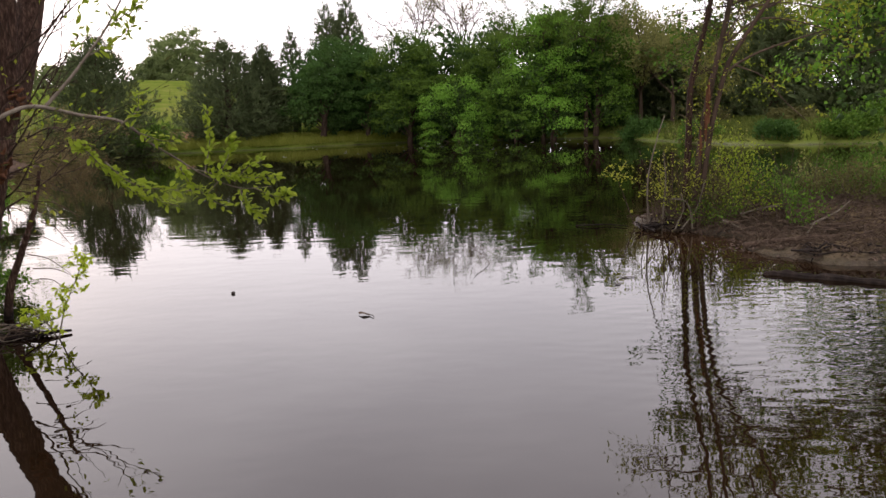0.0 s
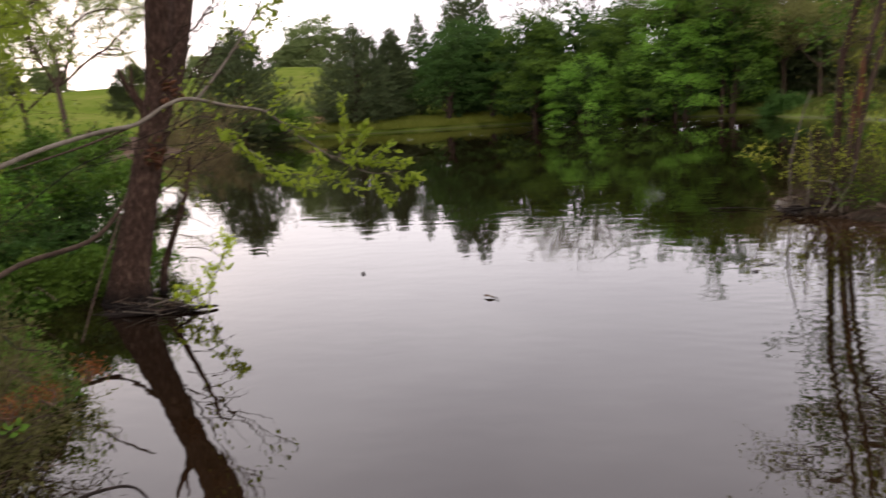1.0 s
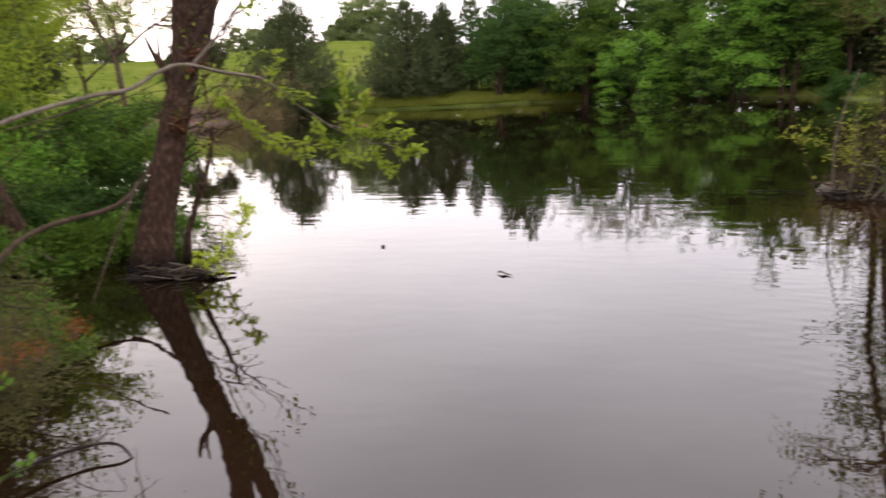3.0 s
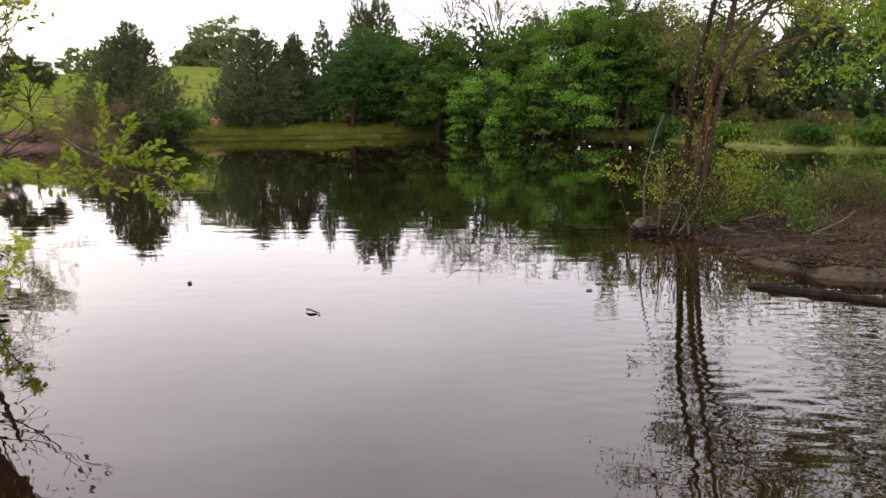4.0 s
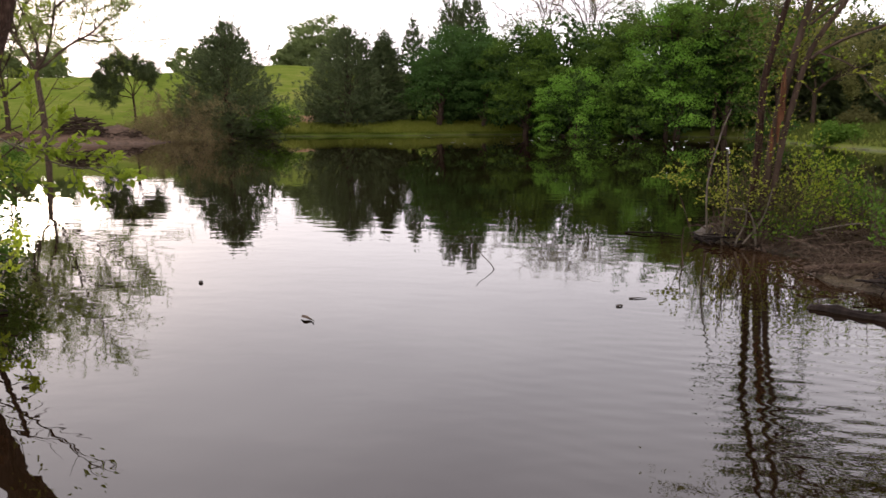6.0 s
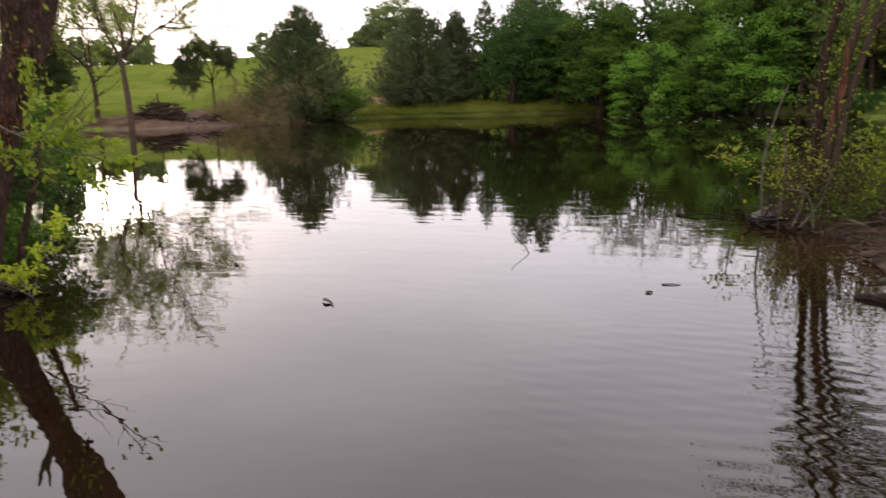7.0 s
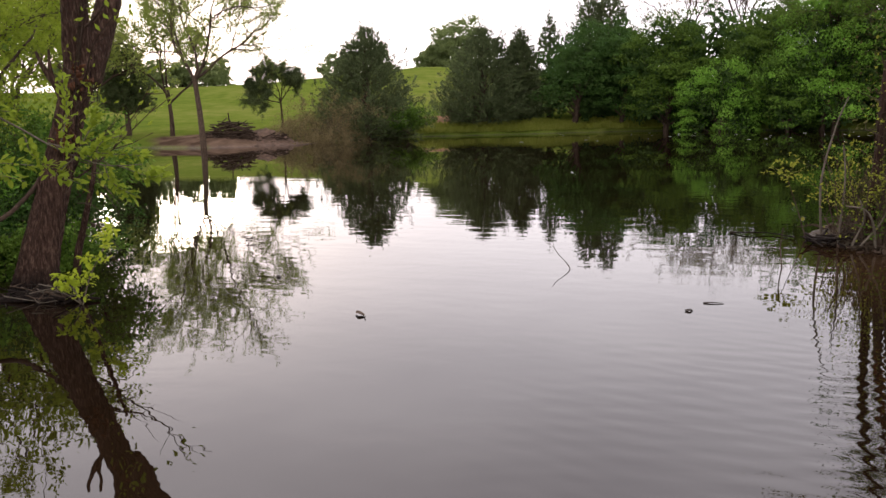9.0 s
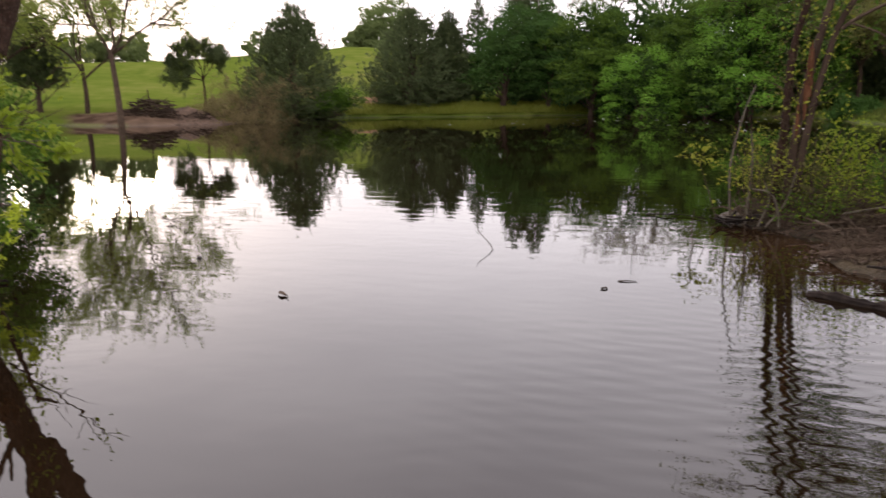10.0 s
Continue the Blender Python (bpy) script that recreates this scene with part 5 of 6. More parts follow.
for n, (x, y, h, w) in enumerate([(-7.3, 4.4, 5.2, 2.4), (-5.3, 3.0, 4.8, 2.0), (-8.9, 6.9, 5.4, 2.4)]):
    cedar((x, y), h, w, 235 + n, "drab olive cedar with fine drooping sprays near the bank", leaf=LEAF_JUNIPER, blunt=0.45, count=190, needles=130, spires=4, needle=(0.080, 0.022), fill=3000, group="cedars near the bank", bare=0.32)
CEDAR_STEM = "dark stringy young cedar standing in the bankside thicket"
for n, (label, bark, r, pts) in enumerate([
        (CEDAR_STEM, BARK_CEDAR, 0.026, [(-3.80, 2.35, 2.6), (-3.82, 2.35, 1.6), (-3.83, 2.35, 1.09), (-3.92, 2.35, 0.71), (-4.09, 2.35, 0.27), (-4.32, 2.35, -0.3)]),
        (CEDAR_STEM, BARK_CEDAR, 0.023, [(-3.35, 2.3, 2.5), (-3.4, 2.3, 1.64), (-3.47, 2.3, 1.11), (-3.48, 2.3, 0.75), (-3.53, 2.3, 0.35), (-3.73, 2.3, -0.25)]),
        (CEDAR_STEM, BARK_CEDAR, 0.017, [(-4.3, 2.5, 1.9), (-4.03, 2.5, 1.2), (-3.91, 2.5, 0.96), (-3.73, 2.5, 0.68), (-3.59, 2.5, 0.26), (-3.68, 2.5, -0.3)]),
        (CEDAR_STEM, BARK_CEDAR, 0.022, [(-3.27, 2.6, 1.66), (-3.32, 2.6, 1.37), (-3.39, 2.6, 0.95), (-3.46, 2.6, 0.53), (-3.69, 2.6, -0.2)]),
        ("peeling brown young cedar in the bankside thicket", BARK_BROWN, 0.018, [(-2.8, 2.45, 1.3), (-2.87, 2.45, 1.11), (-3.01, 2.45, 0.85), (-3.1, 2.45, 0.61), (-3.13, 2.45, 0.3), (-3.32, 2.45, -0.2)]),
        ("broken young cedar of torn orange wood in the thicket", WOOD_ORANGE, 0.021, [(-3.605, 2.8, 2.24), (-3.575, 2.81, 2.14), (-3.53, 2.8, 1.96), (-3.50, 2.79, 1.80)]),
        (CEDAR_STEM, BARK_CEDAR, 0.020, [(-3.50, 2.79, 1.82), (-3.52, 2.80, 1.55), (-3.48, 2.76, 1.2), (-3.57, 2.7, 0.5), (-3.7, 2.7, -0.2)]),
        (CEDAR_STEM, BARK_CEDAR, 0.012, [(-3.93, 3.0, 2.1), (-4.06, 3.0, 1.91), (-4.08, 3.0, 1.65), (-4.41, 3.0, 1.34), (-4.74, 3.0, 1.01), (-4.9, 3.0, -0.1)]),
        (CEDAR_STEM, BARK_CEDAR, 0.012, [(-3.79, 2.7, 1.99), (-3.69, 2.7, 1.92), (-3.71, 2.7, 1.68), (-3.78, 2.7, 1.37), (-3.83, 2.7, 1.01), (-3.9, 2.7, -0.1)])]):
    stick("young_cedar", pts[::-1], r, bark, label, "tree", "young cedars of the thicket", 9, 290 + n, thin=0.7)

# drab feathery stems close to the bank, their black colour standing for shade
for n, (x, y, h, w) in enumerate([(-3.3, 2.05, 2.8, 1.0), (-3.75, 2.5, 2.9, 1.1), (-4.2, 2.9, 3.0, 1.2), (-4.8, 3.3, 3.0, 1.3), (-5.8, 3.8, 2.8, 0.9)]):
    shrub((x, y), h, w, 240 + n, "drab feathery thicket of thin upright stems", LEAF_JUNIPER, 7, 0.034, 9, slim=0.22, thick=0.45, base_z=max(-0.1, on_land(x, y)), group="feathery thicket", bark=WOOD_WET_SHADED, droop=-0.02, spreading=0.5)
for n, (x, y, z, h) in enumerate([(-2.92, 2.8, 0.1, 0.75), (-3.15, 3.1, 0.0, 0.8), (-2.88, 2.45, 0.0, 0.55), (-3.5, 3.5, 0.0, 0.7)]):
    shrub((x, y), h, 0.9, 250 + n, "tangled dull green brush with rusty dead sprays", LEAF_OLIVE, 7, 0.034, 4, slim=0.28, base_z=z, group="tangled brush", bark=BARK_GREY)
for n, (x, y, z, h) in enumerate([(-2.23, 2.68, 0.56, 0.14), (-2.36, 2.56, 0.52, 0.12), (-2.12, 2.76, 0.64, 0.12), (-2.42, 2.3, 0.2, 0.16)]):
    shrub((x, y), h, 0.1, 256 + n, "rusty dead spray of needles among green brush", LEAF_DEAD, 2, 0.022, 4, slim=0.25, base_z=z, group="dead sprays", levels=1)
for n, pts in enumerate([[(-2.51, 2.27, -0.1), (-2.49, 2.29, 0.21), (-2.43, 2.36, 0.41), (-2.38, 2.41, 0.78), (-2.38, 2.41, 0.89)], [(-2.70, 2.05, 0.0), (-2.68, 2.07, 0.34), (-2.65, 2.11, 0.86), (-2.61, 2.16, 1.02)],
                         [(-2.88, 1.78, 0.05), (-2.85, 1.83, 0.59), (-2.83, 1.87, 1.07), (-2.79, 1.93, 1.64)], [(-2.78, 1.94, 0.0), (-2.74, 2.0, 0.79), (-2.69, 2.06, 1.5), (-2.66, 2.1, 2.04)], [(-2.6, 2.3, -0.05), (-2.55, 2.23, 0.29), (-2.54, 2.23, 0.82), (-2.58, 2.2, 1.19), (-2.62, 2.15, 1.54)],
                         [(-2.97, 2.66, 0.94), (-2.82, 2.67, 0.91), (-2.65, 2.71, 0.82), (-2.51, 2.7, 0.73), (-2.37, 2.69, 0.63), (-2.29, 2.63, 0.55), (-2.27, 2.58, 0.39)]]):
    pts = [tuple(np.array((0, 0, 1.66)) + 0.9 * (np.array(q) - (0, 0, 1.66))) for q in pts]
    pts = pts if n == 5 else [(pts[0][0] - 0.02, pts[0][1], -0.1), *pts]
    stick("dead_sapling", pts, 0.0036, BARK_BROWN, "thin bare grey sapling standing in the thicket", "sapling", "bare saplings", 6, 260 + n, thin=0.15)
for n, (bark, r, pts) in enumerate([(BARK_PALE, 0.0045, [(-2.12, 2.1, 0.79), (-2.1, 2.12, 0.67), (-2.17, 2.05, 0.47), (-2.18, 2.04, 0.27), (-2.16, 2.0, -0.1)]), (BARK_GREY, 0.006, [(-2.16, 1.76, 1.14), (-2.19, 1.72, 0.92), (-2.2, 1.71, 0.62), (-2.2, 1.75, -0.1)]),
                                    (BARK_BROWN, 0.009, [(-2.47, 2.02, 1.52), (-2.41, 2.08, 1.26), (-2.36, 2.14, 1.08), (-2.37, 2.14, 0.86), (-2.44, 2.05, 0.59), (-2.45, 2.0, -0.1)]), (BARK_BROWN, 0.010, [(-2.41, 1.59, 1.35), (-2.4, 1.61, 1.02), (-2.36, 1.66, 0.62), (-2.36, 1.67, 0.32), (-2.36, 1.7, -0.1)]),
                                    (BARK_BROWN, 0.008, [(-2.7, 2.05, 2.05), (-2.7, 2.05, 1.85), (-2.67, 2.08, 1.43), (-2.65, 2.11, 1.1), (-2.6, 2.1, -0.1)]), (BARK_PALE, 0.005, [(-2.39, 1.44, 1.23), (-2.36, 1.48, 0.91), (-2.36, 1.48, 0.65), (-2.38, 1.5, -0.1)]), (BARK_GREY, 0.006, [(-2.26, 1.62, 1.03), (-2.23, 1.67, 0.8), (-2.28, 1.61, 0.52), (-2.3, 1.6, -0.1)])]):
    stick("crooked_sapling", pts, 0.6 * r, BARK_GREY if bark is BARK_PALE else BARK_BROWN, "thin crooked bare sapling in the bankside tangle", "sapling", "crooked saplings of the tangle", 6, 280 + n, thin=0.15)
stick("fallen_branch", [(-2.9, 1.9, 0.12), (-2.4, 2.1, 0.10), (-2.33, 2.4, 0.07), (-2.27, 2.62, 0.06), (-2.16, 2.78, 0.06), (-2.03, 2.84, 0.05), (-1.9, 2.8, -0.03)], 0.013, WOOD_WET_SHADED, "thin dark branch arching over the water's surface", "branch", "", 7, 270)
stick("snag_twig", [(-3.45, 5.2, 1.0), (-3.3, 4.6, 0.6), (-3.2, 4.2, 0.3)], 0.01, BARK_BROWN, "thin bare twig hanging in the thicket", "twig", "", 6, 271)

tangle = thing("twig_tangle", (-2.7, 2.4, 0.0), "tangle of thin crooked dead twigs over the water", "twigs")
for k in range(84):
    p = np.array((-3.3 + 1.1 * rng.random(), 1.75 + 1.4 * rng.random(), 0.05 + 0.85 * rng.random() ** 1.4))
    d = unit((rng.normal(), 0.6 * rng.normal(), 0.5 * rng.normal()))
    L = 0.18 + 0.34 * rng.random()
    line = bow([p, p + 0.35 * L * d + 0.05 * rng.normal(size=3), p + 0.7 * L * d + 0.06 * rng.normal(size=3), p + L * d + (0, 0, -0.10 * rng.random())], 4)
    part("twig", Build().tube(line, np.linspace(0.0034, 0.0014, len(line)), 5), (BARK_BROWN, BARK_GREY, BARK_BROWN, WOOD_WET_SHADED)[k % 4], tangle)
bramble = thing("bramble", (-2.7, 1.85, 0.05), "low bramble with broad bright green leaves", "bramble")
for k in range(17):
    x, y = -3.2 + 0.6 * rng.random() ** 1.2, 1.6 + 0.6 * rng.random()
    z = max(0.0, on_land(x, y))
    d = rng.normal(size=2) * 0.14
    leafy_twig(bramble, [(x, y, z - 0.03), (x + 0.4 * d[0], y + 0.4 * d[1], z + 0.18), (x + d[0], y + d[1], z + 0.26 + 0.2 * rng.random())], 0.004, 20, "bramble", rng, BARK_BROWN)
for c in ((-2.42, 2.5, 0.42), (-2.28, 2.42, 0.08)):
    leafy_twig(bramble, [(c[0] - 0.1, c[1] - 0.2, c[2] - 0.15), (c[0], c[1], c[2]), (c[0] + 0.12, c[1] + 0.05, c[2] + 0.06)], 0.004, 22, "bramble", rng, BARK_BROWN)

# ---------------------------------------------------------------- the muddy point
POINT_STEMS = [
    ("slim brown tree stem rising from the muddy point", BARK_CEDAR, 0.052, [(3.38, 10.24, 0.0), (3.42, 10.19, 1.11), (3.44, 10.19, 1.91), (3.55, 10.15, 2.49), (3.66, 10.11, 3.06), (3.76, 10.07, 3.62), (3.9, 10.1, 5.4)]),
    ("slim brown tree stem with torn orange bark", BARK_BROWN, 0.05, [(3.46, 10.06, 0.05), (3.52, 10.0, 1.14), (3.61, 9.97, 1.82), (3.73, 9.92, 2.47), (3.83, 9.89, 3.02), (3.91, 9.85, 3.56), (4.1, 9.8, 5.2)]),
    ("slim leaning brown tree stem on the muddy point", BARK_BROWN, 0.043, [(3.52, 10.02, 0.05), (3.62, 9.97, 1.2), (3.71, 9.93, 1.74), (3.83, 9.88, 2.24), (4.1, 9.77, 2.72), (4.25, 9.71, 2.98), (4.47, 9.61, 3.43), (4.9, 9.6, 4.8)])]
stems = []
for label, bark, r, pts in POINT_STEMS:
    s = thing("slim_tree", pts[0], label, "tree", "stems on the muddy point")
    line = bow(pts, 6)
    part("trunk", Build().tube(line, np.linspace(r, r * 0.4, len(line)), 12, 0.05, rng), bark, s)
    tips = []
    for k in range(5):
        twigs = Build()
        n = int(len(line) * (0.66 + 0.07 * k))
        grow(rng, twigs, line[min(n, len(line) - 2)], (0.8 * rng.normal(), 0.8 * rng.normal(), 0.7), 1.1, 0.016, 2, tips, 0.03, 0.7, 4, 5)
        part("limb", twigs, BARK_BROWN, s)
    p, w = np.repeat(np.array([t[0] for t in tips]), 2, 0), np.repeat(np.array([t[1] for t in tips]), 2, 0)
    part("crown", Build().leaves(rng, p + 0.05 * rng.normal(size=p.shape), w, 0.052, 0.026, 0.9), LEAF_GOLD, s, smooth=False)
    stems.append(s)
for s, (_, _, r, pts) in zip(stems[:2], POINT_STEMS[:2]):
    line = bow(pts, 6)
    for k in range(60):
        n = int(2 + (len(line) - 14) * rng.random() ** 1.3)
        a = 6.28 * rng.random()
        p = line[n] + r * np.array((math.cos(a), math.sin(a), 0))
        q = p + (0.16 * rng.normal(), 0.16 * rng.normal(), 0.10 + 0.22 * rng.random())
        part("dead_twig", Build().tube(bow([p, 0.5 * (p + q) + 0.05 * rng.normal(size=3), q], 3), np.linspace(0.005, 0.0015, 7), 4), BARK_BROWN, s)
    m = 620
    n = (1 + (len(line) - 18) * rng.random(m) ** 1.4).astype(int)
    part("vine", Build().leaves(rng, line[n] + rng.normal(size=(m, 3)) * (0.19, 0.19, 0.10), rng.normal(size=(m, 3)), 0.034, 0.025, 0.6), (LEAF_OLIVE, LEAF_GOLD)[s is stems[1]], s, "small spring vine leaves", smooth=False)
torn = Build()
for k in range(14):
    z = 1.15 + 0.75 * rng.random()
    c = np.array((np.interp(z, [1.14, 1.82], [3.50, 3.59]), np.interp(z, [1.14, 1.82], [9.93, 9.90]), z)) + 0.018 * rng.normal(size=3)
    torn.tube([c - (0, 0, 0.14), c + (0.0, -0.012, 0), c + (0, 0, 0.16)], [0.010, 0.018, 0.005], 5, 0.15, rng)
part("torn_bark", torn, WOOD_RAW, stems[1], "torn orange strip of bark")
for pts, r in [([(3.83, 9.88, 2.14), (3.93, 9.85, 2.22), (4.17, 9.74, 2.35), (4.5, 9.6, 2.46), (4.85, 9.45, 2.56)], 0.022), ([(3.90, 9.86, 2.2), (4.21, 9.73, 2.04), (4.47, 9.61, 1.7), (4.71, 9.5, 1.45)], 0.011), ([(3.80, 9.9, 2.5), (4.13, 9.76, 2.75), (4.49, 9.6, 2.71), (4.9, 9.4, 2.55)], 0.016), ([(3.74, 9.92, 2.5), (4.0, 9.81, 2.87), (4.43, 9.63, 2.93), (4.9, 9.4, 2.78)], 0.014)]:
    line = bow(pts, 5)
    part("limb", Build().tube(line, np.linspace(r, r * 0.4, len(line)), 7), BARK_GREY, stems[2])
for c in ((4.5, 9.55, 2.4), (4.9, 9.45, 2.5), (4.4, 9.6, 2.75), (4.75, 9.45, 1.6), (4.85, 9.4, 2.85), (4.3, 9.68, 1.95)):
    leafy_twig(stems[2], [(c[0] - 0.15, c[1], c[2]), c, (c[0] + 0.2, c[1] - 0.05, c[2] - 0.12)], 0.004, 9, "point", rng, BARK_GREY)

for n, (x, y, h, w, leaf, size, many) in enumerate([(3.45, 10.3, 0.9, 0.8, LEAF_GOLD, 0.05, 4), (3.75, 10.1, 0.7, 0.6, LEAF_OLIVE, 0.055, 1), (4.1, 10.3, 0.9, 1.0, LEAF_LIME, 0.055, 4), (3.3, 10.5, 0.8, 0.4, LEAF_OLIVE, 0.04, 2), (3.75, 9.9, 0.5, 0.6, LEAF_MOSS, 0.045, 2), (4.6, 10.6, 0.5, 0.7, LEAF_FRESH, 0.05, 1), (5.2, 10.2, 0.4, 0.7, LEAF_OLIVE, 0.045, 1),
                                                    (5.9, 10.4, 0.5, 1.0, LEAF_FRESH, 0.06, 1), (6.8, 11.4, 0.8, 1.3, LEAF_FRESH, 0.065, 2), (6.3, 10.0, 0.5, 0.9, LEAF_FRESH, 0.06, 2), (7.2, 10.4, 0.7, 1.3, LEAF_FRESH, 0.07, 2), (7.4, 9.2, 0.6, 1.1, LEAF_FRESH, 0.065, 2), (4.3, 11.2, 0.5, 0.8, LEAF_OLIVE, 0.04, 2), (5.8, 9.4, 0.35, 0.8, LEAF_OLIVE, 0.045, 1), (7.8, 11.8, 1.0, 1.7, LEAF_FRESH, 0.07, 2)]):
    shrub((x, y), 1.35 * h, w, 300 + n, "leggy undergrowth with small spring leaves on mud", leaf, 9 if w < 1 else 10, 0.8 * size, many + 2, levels=1, thick=0.7, group="undergrowth on the point", category="undergrowth")
mixed = np.random.default_rng(320)
for n in range(20):
    x, y = 4.3 + 3.4 * mixed.random(), 9.2 + 2.2 * mixed.random()
    leaf = (LEAF_OLIVE, LEAF_HAZE, LEAF_FRESH)[int(mixed.integers(3))]
    shrub((x, y), 0.45 + 0.5 * mixed.random(), 0.8, 400 + n, "dry tangled undergrowth with scattered leaves on the muddy point", leaf, 8, 0.045, 3, levels=1, thick=0.7, group="dry undergrowth on the point", category="undergrowth", bark=BARK_GREY)
brush = Build()
bx, by = 3.0 + 5.4 * rng.random(6500), 7.6 + 4.0 * rng.random(6500)
keep = shore_distance(bx, by) > 0.05
bx, by = bx[keep], by[keep]
for x, y, z in zip(bx, by, land(bx, by)):
    d = unit((rng.normal(), rng.normal(), 0.35 * abs(rng.normal())))
    L = 0.08 + 0.34 * rng.random() ** 1.5
    foot = np.array((x, y, z))
    brush.tube([foot - (0, 0, 0.015), foot + 0.5 * L * d + (0, 0, 0.03), foot + L * d * (1, 1, 0.6)], [0.006, 0.005, 0.002], 3, caps=False)
whole("brushwood", brush, BARK_GREY, (0, 0, 0), "tangled dry brown brushwood covering the muddy point", "brushwood", kind="stuff")
litter = Build()
lx, ly = 3.0 + 5.4 * rng.random(5000), 7.3 + 4.6 * rng.random(5000)
keep = shore_distance(lx, ly) > -0.08
lx, ly = lx[keep], ly[keep]
litter.leaves(rng, np.column_stack([lx, ly, np.maximum(land(lx, ly), 0.0) + 0.008]), np.column_stack([rng.normal(size=(len(lx), 2)), 0 * lx]), 0.06, 0.035, 0.25)
whole("leaf_litter", litter, LEAF_DRY, (0, 0, 0), "dead brown leaves scattered over wet mud", "leaf litter", kind="stuff", smooth=False)
tangle = thing("dead_brush", (3.4, 10.1, 0.1), "tangle of thin dry brown stems round the trees", "brush")
for k in range(110):
    a = rng.random(2)
    foot = np.array((3.1 + 1.9 * a[0] ** 1.4, 10.4 - 0.5 * a[0] + 0.6 * (a[1] - 0.5), 0.05))
    top = foot + (0.30 * rng.normal(), 0.25 * rng.normal(), 0.30 + 1.0 * rng.random() ** 1.5)
    part("stem", Build().tube(bow([foot, 0.5 * (foot + top) + 0.07 * rng.normal(size=3), top], 4), np.linspace(0.007, 0.002, 9), 4), BARK_GREY, tangle)
for n, pts in enumerate([[(2.95, 10.4, 0.0), (2.9, 10.3, 0.7), (3.0, 10.2, 1.3), (3.1, 10.2, 1.6)], [(3.1, 10.3, 0.0), (3.12, 10.2, 0.7), (3.08, 10.2, 1.1)], [(3.27, 9.95, 0.05), (3.44, 9.85, 0.35), (3.52, 9.8, 0.72)], [(3.40, 9.9, 0.05), (3.36, 9.87, 0.3), (3.27, 9.85, 0.45), (3.1, 9.9, 0.48)],
                         [(3.2, 10.0, 0.05), (3.28, 9.9, 0.35), (3.22, 9.85, 0.55)], [(3.70, 9.62, 0.2), (3.9, 9.5, 0.1), (4.05, 9.42, -0.03)], [(4.55, 9.0, 0.2), (4.8, 8.9, 0.35), (5.0, 8.95, 0.48)], [(4.35, 8.7, 0.12), (4.45, 8.65, 0.3)], [(4.0, 9.8, 0.25), (4.4, 9.7, 0.35), (4.6, 9.7, 0.3)]]):
    stick("bare_sapling", pts, 0.013, BARK_PALE, "thin pale bare sapling standing on the muddy point", "sapling", "bare saplings on mud", 6, 330 + n)
pile("drift_debris", (3.15, 10.25, 0.02), 0.7, 0.12, 34, 340, "dark wet tangle of drift sticks at the point's tip", WOOD_WET_SHADED, 0.32, 0.013, 0.2, 0.5)
pile("drift_debris", (4.7, 7.95, 0.08), 1.7, 0.10, 60, 341, "flat litter of wet black sticks on the mud", WOOD_WET_SHADED, 0.4, 0.012, 0.12, 0.7)
pile("drift_debris", (5.5, 8.5, 0.2), 2.2, 0.10, 60, 342, "flat litter of brown sticks on the mud", BARK_BROWN, 0.4, 0.010, 0.15, 1.0)
pile("drift_debris", (5.2, 9.0, 0.24), 3.4, 0.08, 70, 343, "scattered dry brown sticks on the mud", BARK_GREY, 0.32, 0.007, 0.2, 1.8)
log_line = bow([(3.20, 7.22, -0.01), (3.32, 7.17, 0.012), (3.55, 7.0, 0.004), (3.75, 6.87, 0.014), (4.1, 6.60, 0.0), (4.6, 6.3, 0.004), (5.0, 6.1, -0.01)], 6)
log_girth = 0.038 * (1 + 0.30 * np.sin(np.arange(len(log_line)) * 1.3) * np.sin(np.arange(len(log_line)) * 0.47 + 1))
log_girth[:2] *= (0.5, 0.8)
whole("stranded_log", bark_tube(log_line, log_girth, 24, rng, 0.24), WOOD_WET_SHADED, (3.20, 7.22, 0.0), "half-sunken black log lying off the point", "log")
stick("driftwood_log", [(4.0, 8.5, 0.10), (4.25, 8.42, 0.14), (4.55, 8.35, 0.15)], 0.034, BARK_BROWN, "short weathered brown log on the mud", "log", "", 10, 351, thin=0.7)
stick("driftwood_log", [(3.55, 8.55, 0.05), (3.9, 8.5, 0.10), (4.2, 8.52, 0.10)], 0.04, BARK_BROWN, "muddy brown log at the water's edge", "log", "", 10, 352, thin=0.8)

twig = thing("leaning_sapling", (2.78, 10.7, -0.1), "thin sapling with a yellow-green leaf tuft over the water", "sapling")
leafy_twig(twig, [(2.86, 10.6, -0.15), (2.74, 10.7, 0.25), (2.64, 10.75, 0.55), (2.56, 10.78, 0.78)], 0.007, 6, "point", rng, BARK_GREY)
for d in ((-0.22, 0, 0.0), (0.12, 0.05, 0.14), (-0.08, -0.05, 0.16), (0.16, 0, 0.02), (-0.15, 0.05, 0.08)):
    leafy_twig(twig, [(2.60, 10.76, 0.68), (2.58 + 0.5 * d[0], 10.77, 0.74 + d[2] * 0.5), (2.56 + d[0], 10.78 + d[1], 0.75 + d[2])], 0.003, 9, "point", rng, BARK_GREY)
open_tree((10.9, 13.3), 8.8, 360, "bright green leafy tree overhanging the muddy point", LEAF_LIME, 0.10, 13, 0.085, fork=0.10, levels=3, droop=0.03, spreading=0.5, stems=[(-0.2, -0.15, 1), (0.0, 0.2, 1), (0.4, -0.2, 1), (-0.1, -0.3, 0.8), (0.3, 0.4, 0.9)])

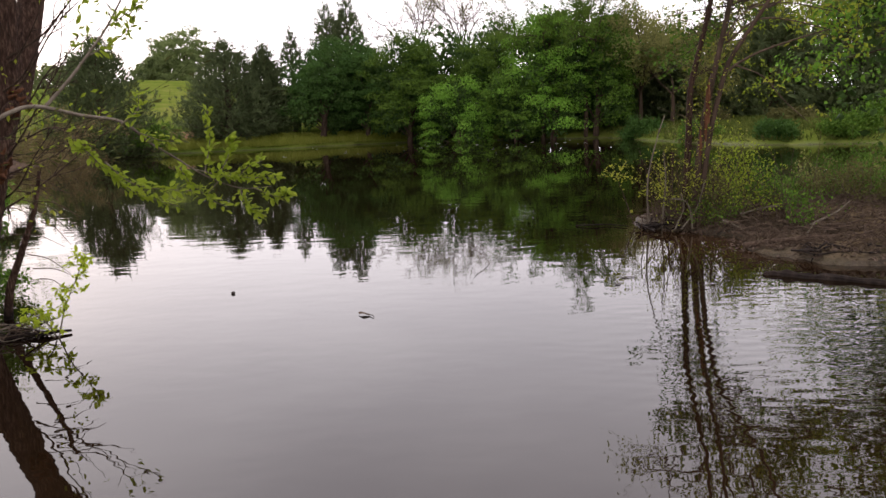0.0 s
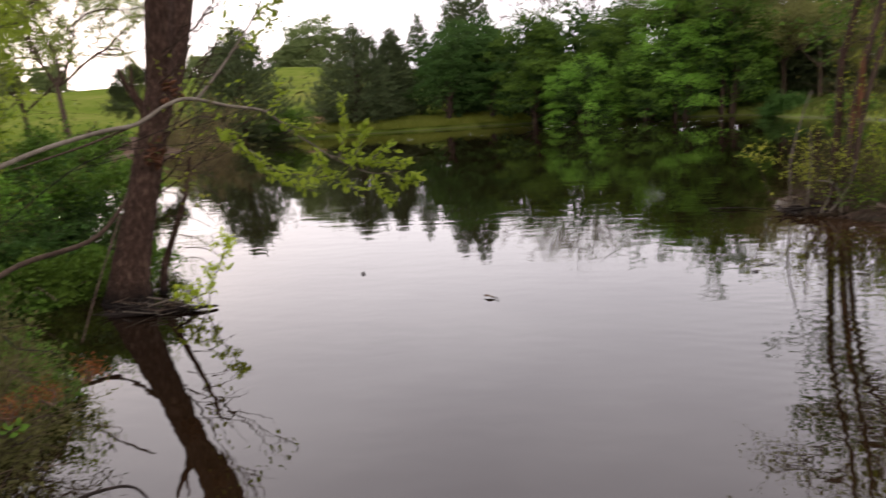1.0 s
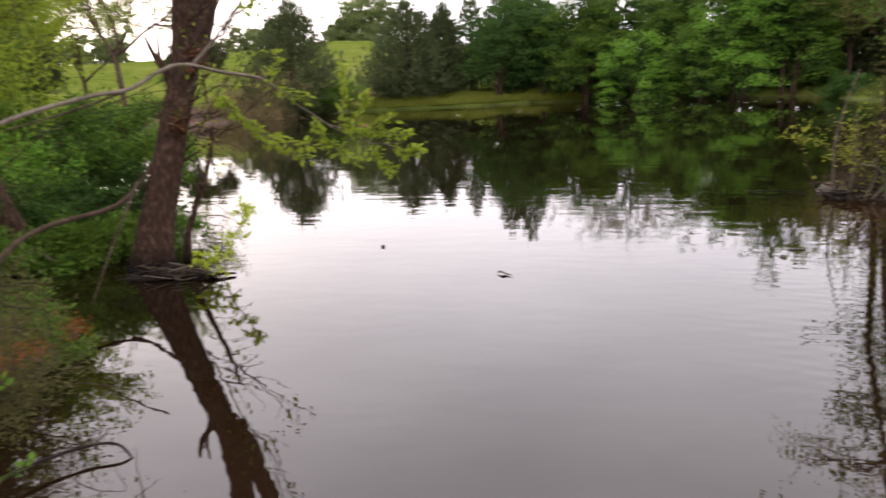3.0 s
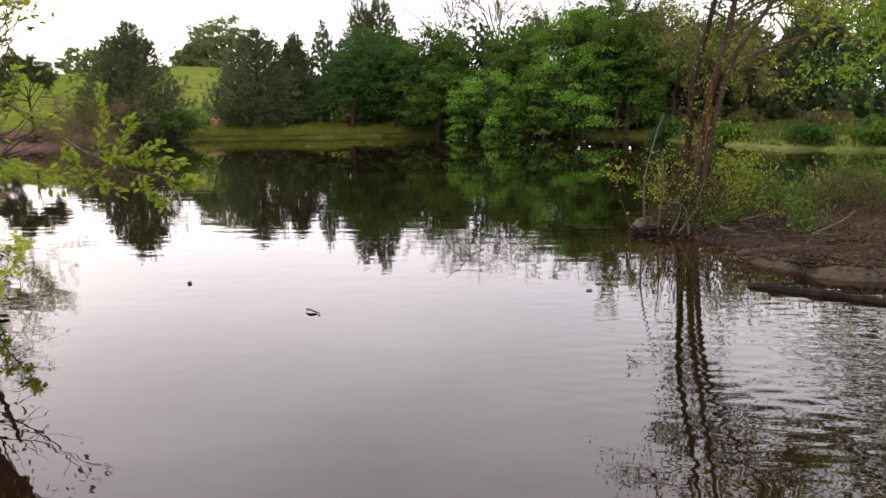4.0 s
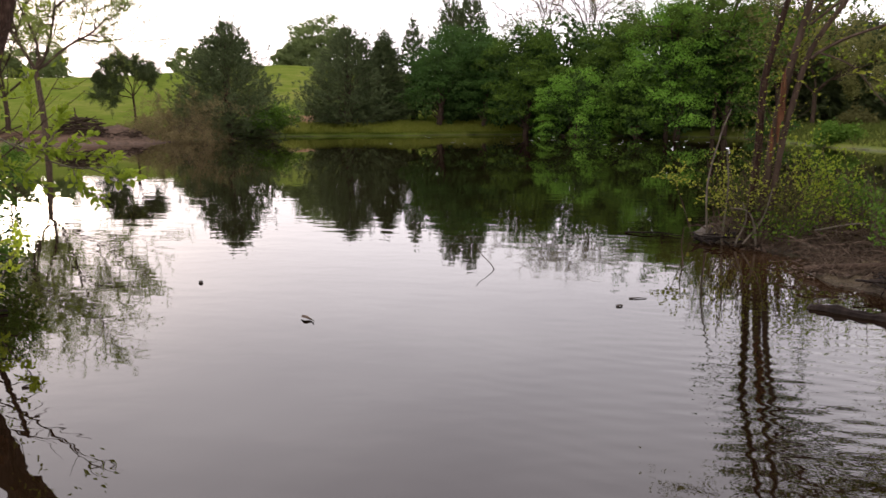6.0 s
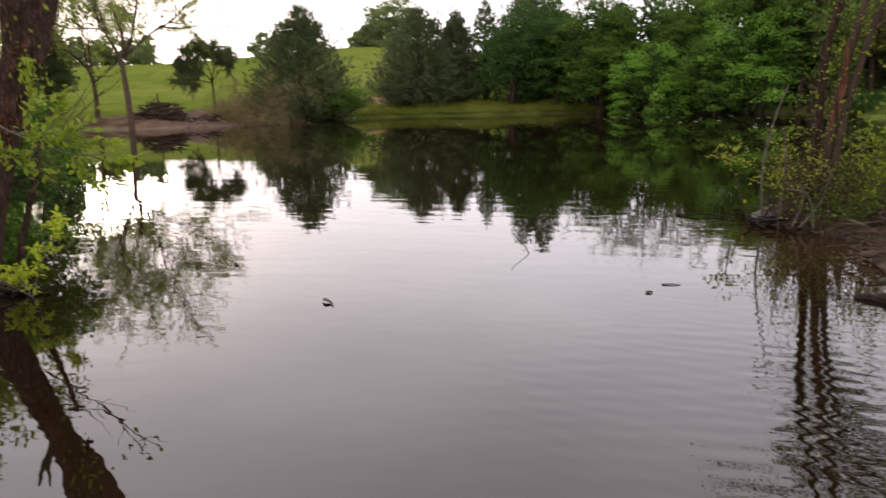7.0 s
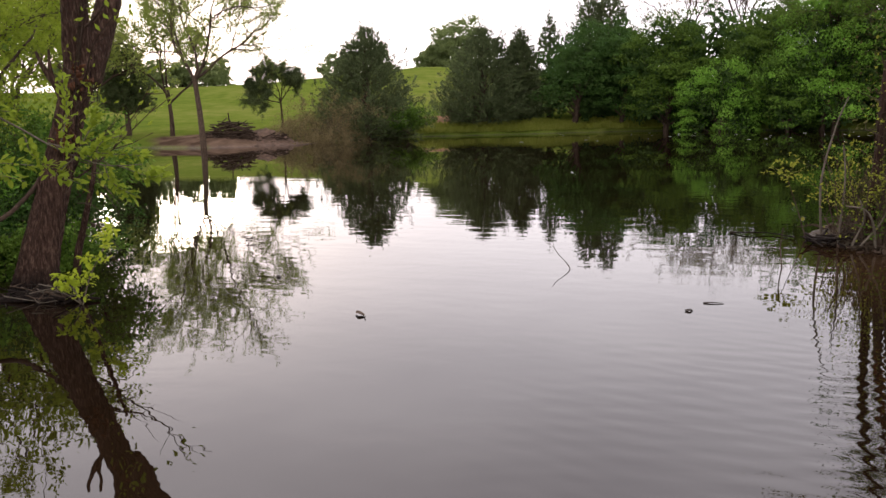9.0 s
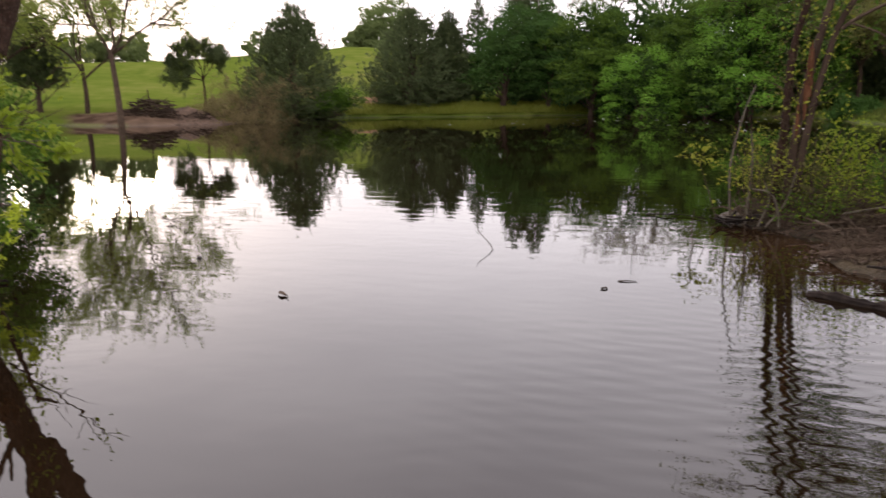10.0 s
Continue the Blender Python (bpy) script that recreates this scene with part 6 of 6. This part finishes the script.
open_tree((8.5, 12.4), 8.0, 361, "fresh green leafy tree leaning over the muddy point", LEAF_FRESH, 0.09, 12, 0.075, fork=0.25, levels=3, spreading=0.45, reach=0.5, stems=[(-0.18, 0.0, 1), (0.3, -0.2, 1), (0.1, 0.3, 1), (-0.05, -0.25, 1)])
broadleaf((11.9, 14.2), 9.4, 7.6, 365, "dense bright green tree on the bank behind the muddy point", LEAF_BRIGHT, lobes=15, clumps=15, leaves=70, size=0.10, low=0.06, group="")

# ---------------------------------------------------------------- afloat on the pond
float_leaf = thing("dead_leaf", (-0.71, 6.27, 0.004), "curled brown dead leaf floating on still water", "leaf")
blade = Build()
lv = []
for r in range(7):
    t = r / 6
    w = 0.032 * math.sin(math.pi * min(0.97, 0.06 + t)) + 0.004
    for s in (-1, -0.5, 0, 0.5, 1):
        lv.append((-0.765 + 0.105 * t, 6.30 - 0.055 * t + s * w, 0.008 + 0.010 * abs(s) ** 1.5 + 0.006 * math.sin(5 * t + s)))
blade.add(lv, [(5 * r + c, 5 * r + c + 1, 5 * r + c + 6, 5 * r + c + 5) for r in range(6) for c in range(4)])
part("blade", blade, LEAF_DRY, float_leaf)
part("stalk", Build().tube(bow([(-0.66, 6.24, 0.01), (-0.63, 6.20, 0.014), (-0.62, 6.17, 0.004)], 4), np.linspace(0.005, 0.003, 9), 6), HUSK, float_leaf)
ball = Build()
ring = np.linspace(0, np.pi, 9)
ball.tube([(-2.15, 7.32, 0.008 - 0.018 * math.cos(a)) for a in ring], [max(0.001, 0.021 * math.sin(a)) for a in ring], 12, 0.03, rng)
whole("floating_nut", ball, HUSK, (-2.15, 7.32, 0.0), "small dark round husk floating on the pond", "nut")
stick("jutting_stick", [(0.55, 8.33, -0.25), (0.53, 8.35, 0.0), (0.40, 8.42, 0.13), (0.33, 8.46, 0.21)], 0.0055, BARK_BROWN, "thin dark stick jutting slantwise out of the water", "stick", "", 6, 370)
stick("jutting_stick", [(2.48, 8.9, -0.2), (2.46, 8.9, 0.0), (2.44, 8.92, 0.2), (2.46, 8.95, 0.38)], 0.008, BARK_BROWN, "thin dark stick standing out of the water", "stick", "", 6, 371)
stick("floating_stick", [(1.80, 7.32, 0.004), (1.87, 7.33, 0.008), (1.95, 7.34, 0.004)], 0.007, HUSK, "short dark stick floating on the pond", "stick", "", 6, 372)
stick("floating_chip", [(1.68, 7.04, 0.004), (1.71, 7.05, 0.012), (1.73, 7.06, 0.004)], 0.012, HUSK, "small dark chip of bark floating on the pond", "chip", "", 7, 373)
stick("floating_twig", [(2.0, 10.9, 0.01), (2.25, 10.8, 0.03), (2.45, 10.85, 0.02), (2.7, 10.6, 0.02)], 0.010, WOOD_WET_SHADED, "crooked wet twig floating off the point", "twig", "", 6, 374)
petal_mesh = Build().tube([(0, 0, -0.002), (0, 0, 0.004), (0, 0, 0.008)], [0.05, 0.075, 0.03], 8, 0.15, rng).mesh("petal_clump", (0, 0, 0), True)
petal_mesh.materials.append(PETAL)
for k in range(30):
    ob = new("petal_clump", petal_mesh)
    ob.location = (-9 + 18 * rng.random(), 38 + 12 * rng.random(), 0.002)
    if shore_distance(np.array([ob.location.x]), np.array([ob.location.y]))[0] > -0.6:
        ob.location.y -= 8
    s = 0.4 + 0.7 * rng.random()
    ob.scale, ob.rotation_euler = (s * (1 + rng.random()), s, 1), (0, 0, 6.28 * rng.random())
    tagged(ob, "pale clump of petals floating on dark water", "petals", "floating petals")
